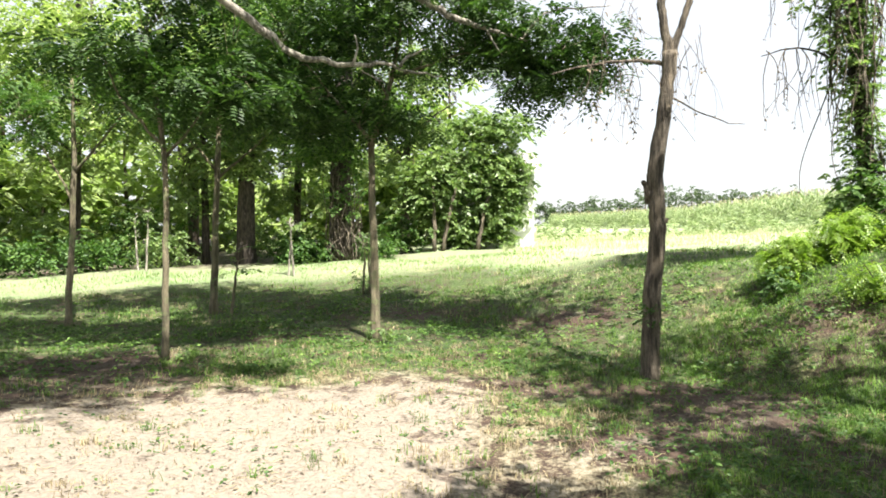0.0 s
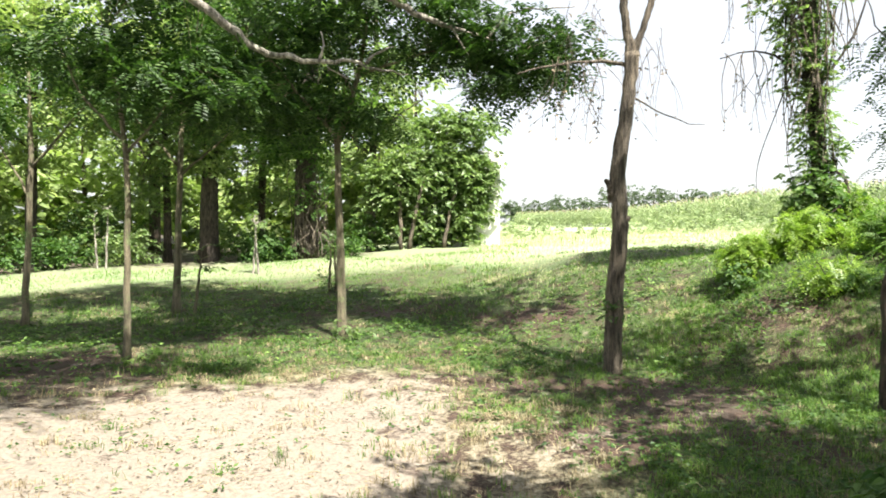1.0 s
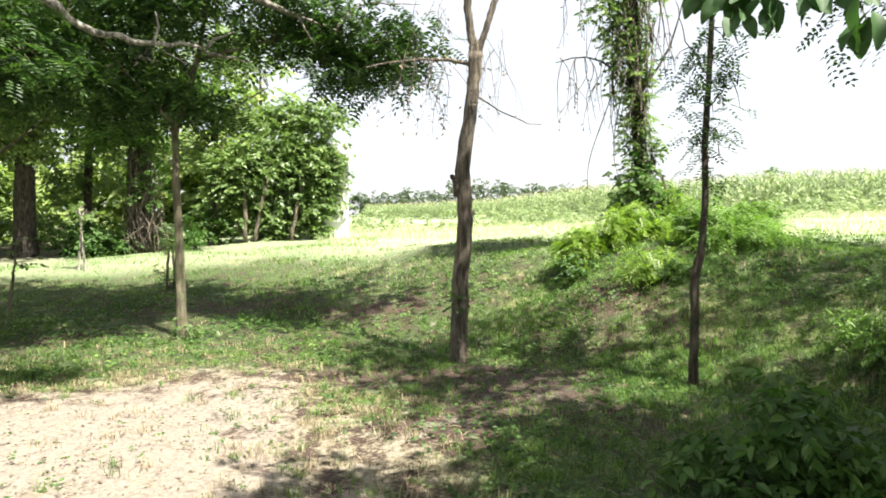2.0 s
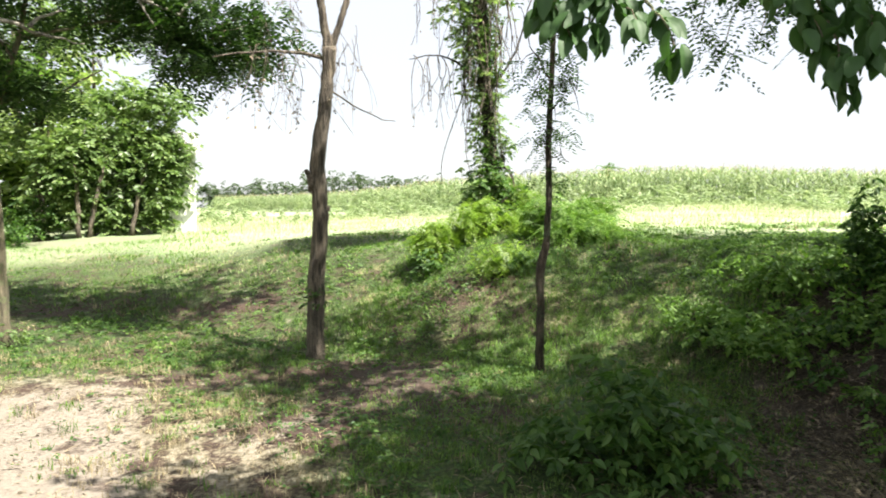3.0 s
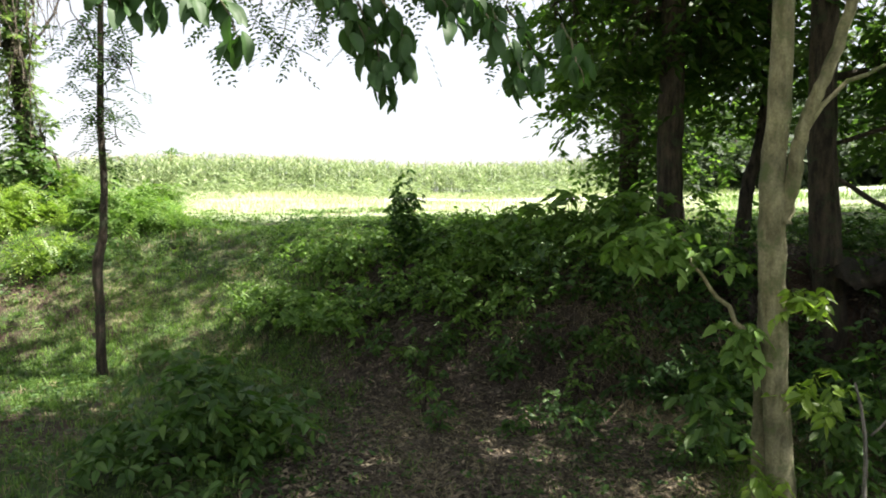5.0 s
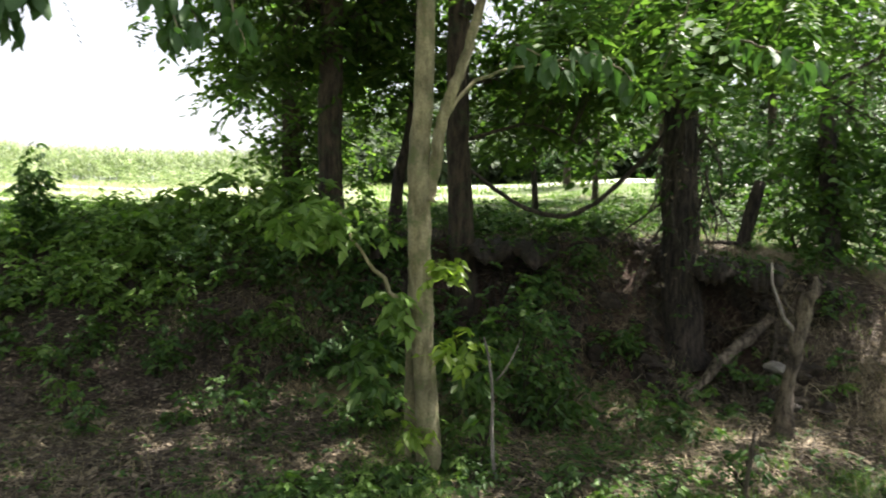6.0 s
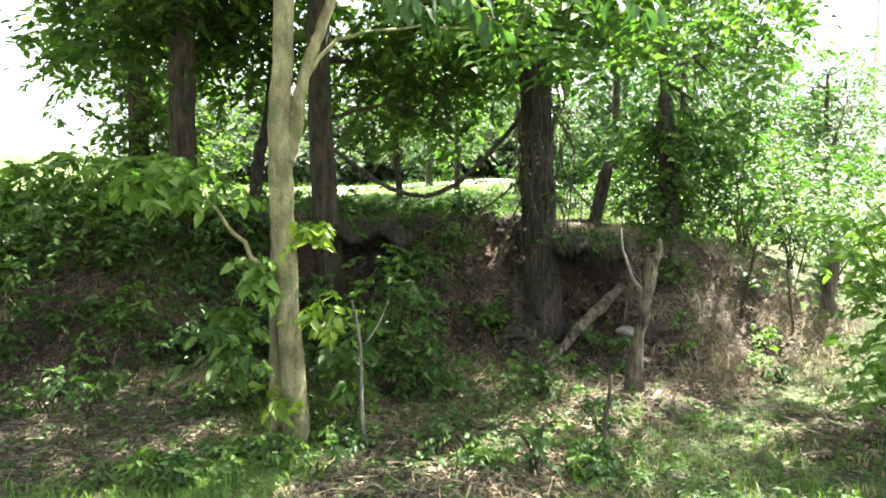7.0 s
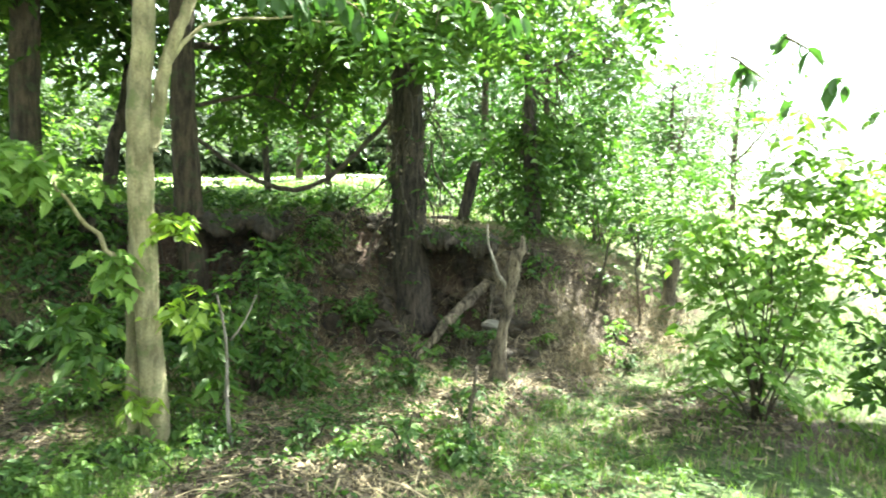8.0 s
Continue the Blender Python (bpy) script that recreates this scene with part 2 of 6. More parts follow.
def curve_pts(p, n, wobble=0.0, seed=0):
    """n points of a smooth line through the few points p, with a little wobble."""
    p = np.array(p, float)
    t = np.linspace(0, 1, len(p))
    s = np.linspace(0, 1, n)
    q = np.stack([np.interp(s, t, p[:, k]) for k in range(3)], 1)
    for _ in range(3):
        q[1:-1] = (q[:-2] + 2 * q[1:-1] + q[2:]) / 4
    if wobble:
        g = np.random.default_rng(seed)
        q[1:-1] += g.normal(0, wobble, (n - 2, 3))
    return [tuple(x) for x in q]


def unit(a):
    return a / np.maximum(np.linalg.norm(a, axis=-1, keepdims=True), 1e-9)


def leaf_arrays(p, d, n, length, width, fold=0.12, fine=False):
    """Folded leaves at p along d, facing n: four corners, or six for those close by."""
    length, width = np.broadcast_to(length, len(p))[:, None], np.broadcast_to(width, len(p))[:, None]
    s = unit(np.cross(d, n))
    up = n * fold * length
    if not fine:
        m = p + d * length * 0.45
        v = np.stack([p, m + s * width / 2 + up, p + d * length, m - s * width / 2 + up], 1)
        return v.reshape(-1, 3), np.arange(len(p) * 4).reshape(-1, 4)
    a, c = p + d * length * 0.3 + up * 0.8, p + d * length * 0.66 + up * 0.45
    tip = p + d * length - up * 0.9
    v = np.stack([p, a + s * width * 0.52, c + s * width * 0.4, tip, c - s * width * 0.4, a - s * width * 0.52], 1)
    f = np.array([(0, 1, 2, 3), (0, 3, 4, 5)])[None] + 6 * np.arange(len(p))[:, None, None]
    return v.reshape(-1, 3), f.reshape(-1, 4)


def oval_sprays(g, c, each, spread, length, droop=0.35, flat=0.55, fine=False):
    """Leaves set left and right along short drooping twigs strewn round the points c."""
    k = min(each, 9)
    m = max(1, round(each / k))
    q = np.repeat(c, m, 0) + g.normal(0, 1, (len(c) * m, 3)) * np.array([spread, spread, spread * flat])
    n = len(q)
    a = g.uniform(0, 2 * math.pi, n)
    D = unit(np.stack([np.cos(a), np.sin(a), g.normal(-droop * 0.6, 0.25, n)], 1))
    S = np.stack([-np.sin(a), np.cos(a), np.zeros(n)], 1)
    N = unit(np.stack([g.normal(0, 0.35, n), g.normal(0, 0.35, n), np.ones(n)], 1))
    t = (np.arange(k) + 0.5) / k
    side = np.where(np.arange(k) % 2 == 0, 1.0, -1.0)
    reach = np.maximum(spread * 1.6, length * k * 0.22) * g.uniform(0.7, 1.2, n)
    p = q[:, None] + D[:, None] * (reach[:, None] * t)[..., None] - np.array([0, 0, 1.0]) * (reach[:, None] * 0.35 * t ** 2)[..., None] + g.normal(0, 0.06, (n, k, 3)) * spread
    d = unit(D[:, None] * (0.35 + 0.5 * t)[None, :, None] + S[:, None] * side[None, :, None] * (1.05 - 0.5 * t)[None, :, None] - np.array([0, 0, 1.0]) * droop + g.normal(0, 0.22, (n, k, 3)))
    nn = unit(N[:, None] + g.normal(0, 0.28, (n, k, 3)))
    size = length * g.uniform(0.65, 1.25, n * k)
    return leaf_arrays(p.reshape(-1, 3), d.reshape(-1, 3), nn.reshape(-1, 3), size, size * (0.5 if fine else 0.55), 0.1, fine)


def pinnate_sprays(g, c, each, spread, length, pairs=6, leaflet=0.05, droop=0.45):
    """Feathered leaves: leaflets set in two rows along a drooping rib."""
    n = len(c) * each
    p = np.repeat(c, each, 0) + g.normal(0, 1, (n, 3)) * np.array([spread, spread, spread * 0.55])
    a = g.uniform(0, 2 * math.pi, n)
    d = unit(np.stack([np.cos(a), np.sin(a), -droop + g.normal(0, 0.35, n)], 1))
    nn = unit(np.stack([g.normal(0, 0.4, n), g.normal(0, 0.4, n), np.ones(n)], 1))
    s = unit(np.cross(d, nn))
    nn = np.cross(s, d)
    L = length * g.uniform(0.7, 1.2, n)
    k = np.arange(pairs * 2 + 1)
    t = np.minimum((k // 2 + 1) / (pairs + 0.5), 1.0)
    side = np.where(k == pairs * 2, 0, np.where(k % 2 == 0, 1, -1))
    P = p[:, None] + d[:, None] * (L[:, None] * t)[..., None] - np.array([0, 0, 1.0]) * (0.25 * L[:, None] * t ** 2)[..., None]
    D = unit(d[:, None] * np.where(side == 0, 1, 0.4)[None, :, None] + s[:, None] * side[None, :, None])
    N = np.broadcast_to(nn[:, None], P.shape)
    size = leaflet * g.uniform(0.8, 1.2, P.shape[:2])
    return leaf_arrays(P.reshape(-1, 3), D.reshape(-1, 3), N.reshape(-1, 3), size.ravel(), size.ravel() * 0.48)


def blob_points(g, centre, radii, n, shell=0.5):
    """Points spread through an uneven egg, more of them near its skin."""
    u = unit(g.normal(0, 1, (n, 3)))
    r = (shell + (1 - shell) * g.random(n)) * g.uniform(0.75, 1.1, n)
    return np.array(centre) + u * r[:, None] * np.array(radii)


def join_arrays(parts):
    vs, fs, o = [], [], 0
    for v, f in parts:
        vs.append(v), fs.append(f + o)
        o += len(v)
    return np.concatenate(vs), np.concatenate(fs)


def twig_arrays(a, b, r):
    """Three-sided twigs from the points a to the points b."""
    d = unit(b - a)
    s = unit(np.cross(d, np.array([0.3, 0.2, 0.93])))
    c = np.cross(d, s)
    ring = [s, -0.5 * s + 0.87 * c, -0.5 * s - 0.87 * c]
    m = (a + b) / 2 + np.array([0, 0, 0.12]) * np.linalg.norm(b - a, axis=1, keepdims=True)
    v = np.stack([a + x * r for x in ring] + [m + x * r * 0.7 for x in ring] + [b + x * r * 0.25 for x in ring], 1)
    q = np.array([(i + k, i + (k + 1) % 3, i + 3 + (k + 1) % 3, i + 3 + k) for i in (0, 3) for k in range(3)])
    return v.reshape(-1, 3), (q[None] + 9 * np.arange(len(a))[:, None, None]).reshape(-1, 4)


# ---- the lie of the land ----
# A hollow banked round the camera to fit its view: direction, foot of the bank, its width, its height, the rise beyond.
LAND = [(-180, 14, 8, 0.2, 0.0), (-130, 14, 8, 0.2, 0.0), (-85, 13, 9, 0.2, 0.0), (-40, 12, 10, 0.3, 0.01), (-20, 12, 10, 0.45, 0.012),
        (-9, 11.5, 10.5, 0.7, 0.01),
        (0, 10.5, 12.5, 0.95, 0.008), (10, 9.2, 11.5, 1.2, 0.006), (20, 8.4, 7.5, 1.42, 0.004), (33, 7.8, 5, 1.6, 0.015), (45, 7.2, 5, 1.5, 0.034), (60, 6.2, 3.2, 1.55, 0.02),
        (80, 6.5, 1.7, 1.45, 0.03), (93, 6.95, 1.15, 1.45, 0.045), (106, 6.9, 1.2, 1.45, 0.07), (120, 6.8, 1.9, 1.4, 0.06), (135, 7, 3, 0.9, 0.05),
        (160, 8, 5, 0.3, 0.02)]


# washed-out hollows under the lip of the bank: from and to, depth
HOLLOWS = [(92.3, 101.2, 0.35), (111.8, 118.2, 0.6)]


def ground(x, y):
    """Height of the ground, metres."""
    x, y = np.asarray(x, float), np.asarray(y, float)
    az, r = np.degrees(np.arctan2(x, y)), np.hypot(x, y)
    tot, acc = 0, [0, 0, 0, 0]
    for a, *row in LAND:
        w = np.exp(-(((az - a + 180) % 360 - 180) / 9.0) ** 2) + 1e-9
        tot = tot + w
        acc = [q + w * k for q, k in zip(acc, row)]
    foot, wide, high, rise = (q / tot for q in acc)
    s = np.clip((r - foot) / wide, 0, 1)
    z = high * s * s * (3 - 2 * s) + rise * np.clip(r - foot - wide, 0, 60)
    rough = 0.25 + 1.6 * np.clip(4 * s * (1 - s), 0, 1) * (np.abs(az - 92) < 45)
    z = z + rough * (0.035 * np.sin(3.7 * x + 1.9 * y) * np.sin(4.3 * y - 1.1 * x + 0.7) + 0.022 * np.sin(8.3 * x - 3.1 * y + 2.0) * np.sin(7.1 * y + 4.7 * x) + 0.012 * np.sin(15.1 * x + 9 * y) * np.sin(17.3 * y - 6 * x))
    for a0, a1, deep in HOLLOWS:
        edge = lambda v: np.clip(v, 0, 1)
        z = z - deep * edge((az - a0) / 1.2) * edge((a1 - az) / 1.2) * edge((r - 7.2) / 0.25) * edge((8.35 - r) / 0.2)
    z = z + 0.05 * np.sin(x * 0.9 + 1.3) * np.cos(y * 0.7) * np.clip(r / 6, 0, 1) + 0.03 * np.sin(x * 2.3 + y * 1.7)
    return z


def on(x, y, up=0.0):
    return Vector((x, y, float(ground(x, y)) + up))


def spot(az, r, up=0.0):
    """The place on the ground r metres out in the direction az."""
    return on(r * math.sin(radians(az)), r * math.cos(radians(az)), up)


def up_at(az, r, z):
    return Vector((r * math.sin(radians(az)), r * math.cos(radians(az)), z))


def ring_mask(x, y, az0, az1, r0, r1, soft_a=6.0, soft_r=0.8):
    az, r = np.degrees(np.arctan2(x, y)), np.hypot(x, y)
    f = lambda v: 1 / (1 + np.exp(-np.clip(v * 4, -40, 40)))
    return f((az - az0) / soft_a) * f((az1 - az) / soft_a) * f((r - r0) / soft_r) * f((r1 - r) / soft_r)


# bare places in the turf: direction, distance, breadth, depth, how bare
BARE = [(22.5, 8.6, 0.8, 0.7, 0.75), (24, 7.4, 0.7, 0.6, 0.6), (8, 8.4, 0.9, 0.5, 0.55), (10, 12.5, 1.2, 0.7, 0.6), (30, 6.6, 0.7, 0.5, 0.55), (17, 6.3, 0.8, 0.5, 0.5),
        (35, 9.6, 0.9, 0.4, 0.35), (29, 10.8, 0.8, 0.4, 0.4), (-12, 12.2, 1.0, 0.5, 0.5), (-31, 11.0, 1.6, 0.7, 0.8), (-2, 14.2, 1.4, 0.6, 0.45), (3, 10.2, 0.9, 0.5, 0.4)]


def cover(x, y):
    """Shares of turf, litter and pale dirt; some of the litter stands for shade."""
    pale = np.maximum(ring_mask(x, y, -80, 3, 0.5, 8.6, 14, 1.8), 0.5 * ring_mask(x, y, -10, 17, 1, 6.8, 10, 2.0))
    litter = np.maximum(np.maximum(ring_mask(x, y, 54, 122, 3.6, 9.0, 6), ring_mask(x, y, 48, 75, 3.8, 6.6, 5)), ring_mask(x, y, 110, 131, 5.8, 8.6, 5))
    litter = np.maximum(litter, 0.6 * ring_mask(x, y, 17, 31, 6.4, 8.8, 7, 1.0))
    litter = np.maximum(litter, 0.4 * ring_mask(x, y, 22, 34, 9.6, 11.6, 7, 1.0))
    litter = np.maximum(litter, 0.55 * ring_mask(x, y, -36, -20, 8.8, 11.5, 7, 1.0))
    # Litter tone under the wood paints the shade on its floor.
    litter = np.maximum(litter, 0.75 * ring_mask(x, y, -75, -3, 24.5, 70, 5, 1.2))
    lawn = np.clip(0.5 + 0.9 * (-(y + 1.6) - 1.54 * (x - 3.73)), 0, 1) * (x < 6.0) * (np.degrees(np.arctan2(x, y)) > 95)
    # Litter under the lawn bush, also painted in for its shadow.
    bush_litter_shade = ring_mask(x, y, 131, 149, 5.1, 6.6, 4, 0.6)
    face = ring_mask(x, y, 88, 118, 6.9, 8.5, 4, 0.4)
    litter = np.maximum(litter * (1 - 0.95 * lawn) * (1 - 0.75 * face), 0.75 * bush_litter_shade)
    turf = 0.66 + 0.2 * lawn + 0.1 * ring_mask(x, y, 26, 58, 4, 14, 6, 1.5) - 0.55 * litter - 0.45 * pale - 0.9 * face
    for az, r, w, d, k in BARE:
        px, py = r * math.sin(radians(az)), r * math.cos(radians(az))
        u, v = (x - px) * math.cos(radians(az)) - (y - py) * math.sin(radians(az)), (x - px) * math.sin(radians(az)) + (y - py) * math.cos(radians(az))
        turf = turf - k * np.exp(-(u / w) ** 2 - (v / d) ** 2)
    return turf, 0.95 * litter, 0.98 * pale


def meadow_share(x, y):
    """Where rough meadow takes over from turf, coloured pale as if sunlit."""
    # The strip before the wood is painted pale for the sunlight on it.
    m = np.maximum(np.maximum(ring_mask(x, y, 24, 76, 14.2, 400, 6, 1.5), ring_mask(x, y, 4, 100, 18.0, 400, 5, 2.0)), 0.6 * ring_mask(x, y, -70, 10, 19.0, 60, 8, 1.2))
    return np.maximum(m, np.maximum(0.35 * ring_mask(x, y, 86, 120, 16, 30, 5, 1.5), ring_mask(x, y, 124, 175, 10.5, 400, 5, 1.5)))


def build_ground():
    u = np.linspace(-1, 1, 281)
    ax = 14 * u + 2600 * np.sign(u) * np.abs(u) ** 7
    X, Y = np.meshgrid(ax, ax)
    x, y = X.ravel() + 3, Y.ravel() + 5
    n = len(ax)
    i = (np.arange(n - 1)[:, None] * n + np.arange(n - 1)).ravel()
    me = raw_mesh("ground", np.stack([x, y, ground(x, y)], 1), np.stack([i, i + 1, i + n + 1, i + n], 1), True)
    lay = me.color_attributes.new("cover", "FLOAT_COLOR", "POINT")
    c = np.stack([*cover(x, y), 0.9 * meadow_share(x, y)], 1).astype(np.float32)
    lay.data.foreach_set("color", c.ravel())
    ob = put("ground", me, GROUND)
    tagged(ob, "uneven ground of turf, red soil, leaf litter and pale dirt", "ground", "", "structure")


build_ground()


def build_road():
    """A pale gravel track beyond the bank."""
    az = np.radians(np.linspace(58, 138, 60))
    v = []
    for r in (27.3, 27.7, 29.4, 29.8):
        x, y = r * np.sin(az), r * np.cos(az)
        v.append(np.stack([x, y, ground(x, y) + (0.06 if 27.5 < r < 29.6 else 0.0)], 1))
    v = np.concatenate(v)
    n = len(az)
    f = [(k * n + i, k * n + i + 1, (k + 1) * n + i + 1, (k + 1) * n + i) for k in range(3) for i in range(n - 1)]
    tagged(put("road", raw_mesh("road", v, f, True), GRAVEL), "pale gravel farm track behind the wooded bank", "road", "", "structure")


build_road()


def build_lip():
    """Sods of earth that overhang the steep part of the bank."""
    g = np.random.default_rng(55)
    for k, (a0, a1) in enumerate([(84.5, 90.0), (92.0, 101.5), (110.8, 118.5)]):
        m = 48
        az = np.linspace(a0, a1, m)
        rows = []
        end = np.sin(np.linspace(0, math.pi, m)) ** 0.4
        wave = 0.1 * np.sin(az * 1.3 + k) + 0.05 * np.sin(az * 2.9)
        for r, drop in ((8.8, 0.03), (8.4, -0.03), (8.0, -0.04), (7.65, -0.02), (7.4, 0.02), (7.36, 0.09), (7.55, 0.13), (7.9, 0.16), (8.4, 0.3)):
            free = r < 8.3
            rr = r + (wave * 1.6 + 0.6 * (1 - end) + g.normal(0, 0.025, m) if free else 0.0)
            x, y = rr * np.sin(np.radians(az)), rr * np.cos(np.radians(az))
            top = ground(8.6 * np.sin(np.radians(az)), 8.6 * np.cos(np.radians(az))) - 0.04
            sag = 0.09 * np.clip(8.0 - r, 0, 1) * (1 + np.sin(az * 1.7 + 2 * k))
            z = ground(x, y) - drop if r > 8.6 else top - drop - sag + g.normal(0, 0.018, m)
            rows.append(np.stack([x, y, z], 1))
        v = np.concatenate(rows)
        f = [(i * m + j, i * m + j + 1, (i + 1) * m + j + 1, (i + 1) * m + j) for i in range(8) for j in range(m - 1)]
        tagged(put("bank_lip", raw_mesh("bank_lip", v, f, True), SHADED_BANK_SOIL), "overhanging lip of dark earth on the bank", "bank", "", "structure")


build_lip()


# ---- plants ----
def tree(name, label, base, stems, wood, limbs=(), crowns=(), foliage=LOCUST, style="oval", each=30, spread=0.3, size=0.1, group="", seed=1,
         leaflet=0.11, category="tree", shell=0.5, twigs=True, twig_r=0.008):
    """A tree: trunk, limbs, twigs and a crown of sprays. All points start from its base."""
    g = np.random.default_rng(seed)
    t = thing(name, base, label, category, group)
    joints = []
    near = math.hypot(base[0], base[1]) < 10
    for i, (p, r) in enumerate(stems):
        n = 30 if near else 14
        q = curve_pts(p, n, 0.006, seed + i)
        rr = list(np.interp(np.linspace(0, 1, n), np.linspace(0, 1, len(r)), r))
        rr[0] *= 1.35
        put("trunk", tube_mesh("trunk", [(q, rr)], 20 if near else 10, 0.09, seed + i, 0.0 if wood is BARK_PALE else 0.07), wood, t)
        joints += q[n // 2:]
    for i, (p, r) in enumerate(limbs):
        q = curve_pts(p, 12, 0.012, seed + 40 + i)
        put("limb", tube_mesh("limb", [(q, list(np.linspace(r[0], r[1], 12)))], 8, 0.15, seed + 40 + i), wood, t)
        joints += q[2:]
    if crowns:
        clumps, leaves = [], []
        for centre, radii, n in crowns:
            c = blob_points(g, centre, radii, n, shell)
            clumps.append(c)
            if style == "oval":
                leaves.append(oval_sprays(g, c, each, spread, size, fine=near and centre[2] < 4.6))
            else:
                leaves.append(pinnate_sprays(g, c, each, spread, size, 5, leaflet))
        c = np.concatenate(clumps)
        put("crown", raw_mesh("crown", *join_arrays(leaves)), foliage, t)
        if twigs and joints:
            j = np.array(joints)
            at = np.array([j[np.argmin(((j - x) ** 2).sum(1))] for x in c])
            tagged(put("branchwork", raw_mesh("branchwork", *twig_arrays(at, c, twig_r)), wood, t), "", "", "", "stuff")
    return t


def bush(name, label, base, lobes, foliage, each=14, spread=0.13, size=0.08, style="oval", group="", seed=1, stems=8, wood=None, leaflet=0.04, category="bush"):
    """A bush: thin stems from the root and sprays of leaves."""
    g = np.random.default_rng(seed)
    t = thing(name, base, label, category, group)
    c = np.concatenate([blob_points(g, *k, shell=0.35) for k in lobes])
    v, f = oval_sprays(g, c, each, spread, size, fine=math.hypot(base[0], base[1]) < 9.5) if style == "oval" else pinnate_sprays(g, c, each, spread, size, 5, leaflet)
    put("foliage", raw_mesh("foliage", v, f), foliage, t)
    pick = c[g.integers(0, len(c), stems)]
    lines = [(curve_pts([(g.normal(0, 0.05), g.normal(0, 0.05), -0.05), (*(p[:2] * 0.4), p[2] * 0.6), tuple(p)], 6, 0.01, seed + k),
              list(np.linspace(0.012, 0.004, 6))) for k, p in enumerate(pick)]
    tagged(put("branchwork", tube_mesh("branchwork", lines, 4), wood or BARK_BROWN, t), "", "", "", "stuff")
    return t


def local(base, pts):
    return [tuple(Vector(p) - base) for p in pts]


# saplings in the hollow
b = on(-1.18, 11.94)
tree("locust_tree", "slim grey locust tree with a low forked feathery crown", b,
     [([(0, 0, -0.1), (-0.03, 0, 1.8), (-0.08, 0, 3.5)], (0.095, 0.07, 0.058)), ([(-0.08, 0, 3.4), (0.3, 0.1, 4.6), (0.6, 0, 6.5)], (0.055, 0.04, 0.02))], BARK_YOUNG,
     [([(-0.08, 0, 3.5), (-0.7, 0.1, 4.2), (-1.5, 0, 5.2)], (0.04, 0.015)), ([(0.3, 0.1, 4.6), (1.6, -0.2, 5.0), (3.0, -0.4, 4.9)], (0.03, 0.01)),
      ([(0.2, 0, 4.3), (-0.5, 1.2, 5.4), (-1.4, 2.2, 6.0)], (0.03, 0.01))],
     # The lobe at 7.4 m is out of view, added to shade the turf.
     [((0.9, 0.2, 5.7), (2.4, 1.8, 1.2), 95), ((-1.6, 0.4, 5.2), (1.5, 1.4, 1.0), 65), ((3.0, -0.3, 4.9), (1.4, 0.9, 0.85), 70), ((-0.6, 0.3, 4.0), (1.7, 1.2, 0.5), 50), ((0.4, 0, 7.4), (2.2, 1.8, 0.9), 60)], LOCUST, "pinnate", 11, 0.27, 0.36, "locust saplings", 11)
b = on(-4.10, 9.99)
tree("locust_tree", "thin locust sapling with pale lower bark", b,
     [([(0, 0, -0.1), (0.03, 0, 1.5), (0.06, 0, 3.2), (-0.3, 0.1, 4.8)], (0.055, 0.046, 0.04, 0.02))], BARK_YOUNG,
     [([(0.06, 0, 3.0), (0.5, 0, 3.5), (1.0, 0, 4.2)], (0.025, 0.008)), ([(0.05, 0, 3.1), (-0.6, 0, 3.8), (-1.0, 0.2, 4.6)], (0.025, 0.008))],
     [((-0.6, 0.2, 4.6), (1.3, 1.2, 0.7), 35), ((0.9, 0.1, 4.0), (1.1, 1.0, 0.6), 37), ((0.6, 0.1, 5.5), (1.0, 1.0, 0.5), 14)], LOCUST, "pinnate", 11, 0.25, 0.34, "locust saplings", 12)
# Lighter leaf on the next two saplings stands for sun on them.
b = on(-4.81, 14.21)
tree("locust_tree", "straight locust sapling in a mown ring", b,
     [([(0, 0, -0.1), (0.06, 0, 1.6), (0.12, 0, 3.2), (0.2, 0.1, 5.2)], (0.085, 0.068, 0.055, 0.03))], BARK_YOUNG,
     [([(0.1, 0, 2.8), (0.9, 0, 3.5), (1.7, 0, 4.2)], (0.03, 0.01)), ([(0.1, 0, 3.0), (-0.8, 0.1, 4.0), (-1.6, 0.2, 4.8)], (0.03, 0.01))],
     [((-1.2, 0.2, 4.6), (1.4, 1.2, 0.8), 32), ((1.4, 0.1, 4.3), (1.3, 1.1, 0.7), 40), ((0.9, 0.1, 6.2), (1.2, 1.2, 0.6), 16)], VINE_LEAF, "pinnate", 11, 0.27, 0.36, "locust saplings", 13)
b = on(-7.26, 13.13)
tree("locust_tree", "slender dark locust sapling leaning a little", b,
     [([(0, 0, -0.1), (0.1, 0, 1.6), (0.2, 0, 3.2), (0.1, 0.1, 5.0)], (0.07, 0.055, 0.045, 0.03))], BARK_YOUNG,
     [([(0.15, 0, 2.4), (-0.3, 0, 3.3), (-0.8, 0, 4.0)], (0.025, 0.008)), ([(0.2, 0, 3.0), (0.9, 0.1, 3.9), (1.5, 0.2, 4.6)], (0.03, 0.01))],
     [((-0.9, 0.2, 4.2), (1.4, 1.2, 0.8), 26), ((1.3, 0.1, 4.8), (1.3, 1.1, 0.7), 23)], VINE_LEAF, "pinnate", 11, 0.27, 0.36, "locust saplings", 14)

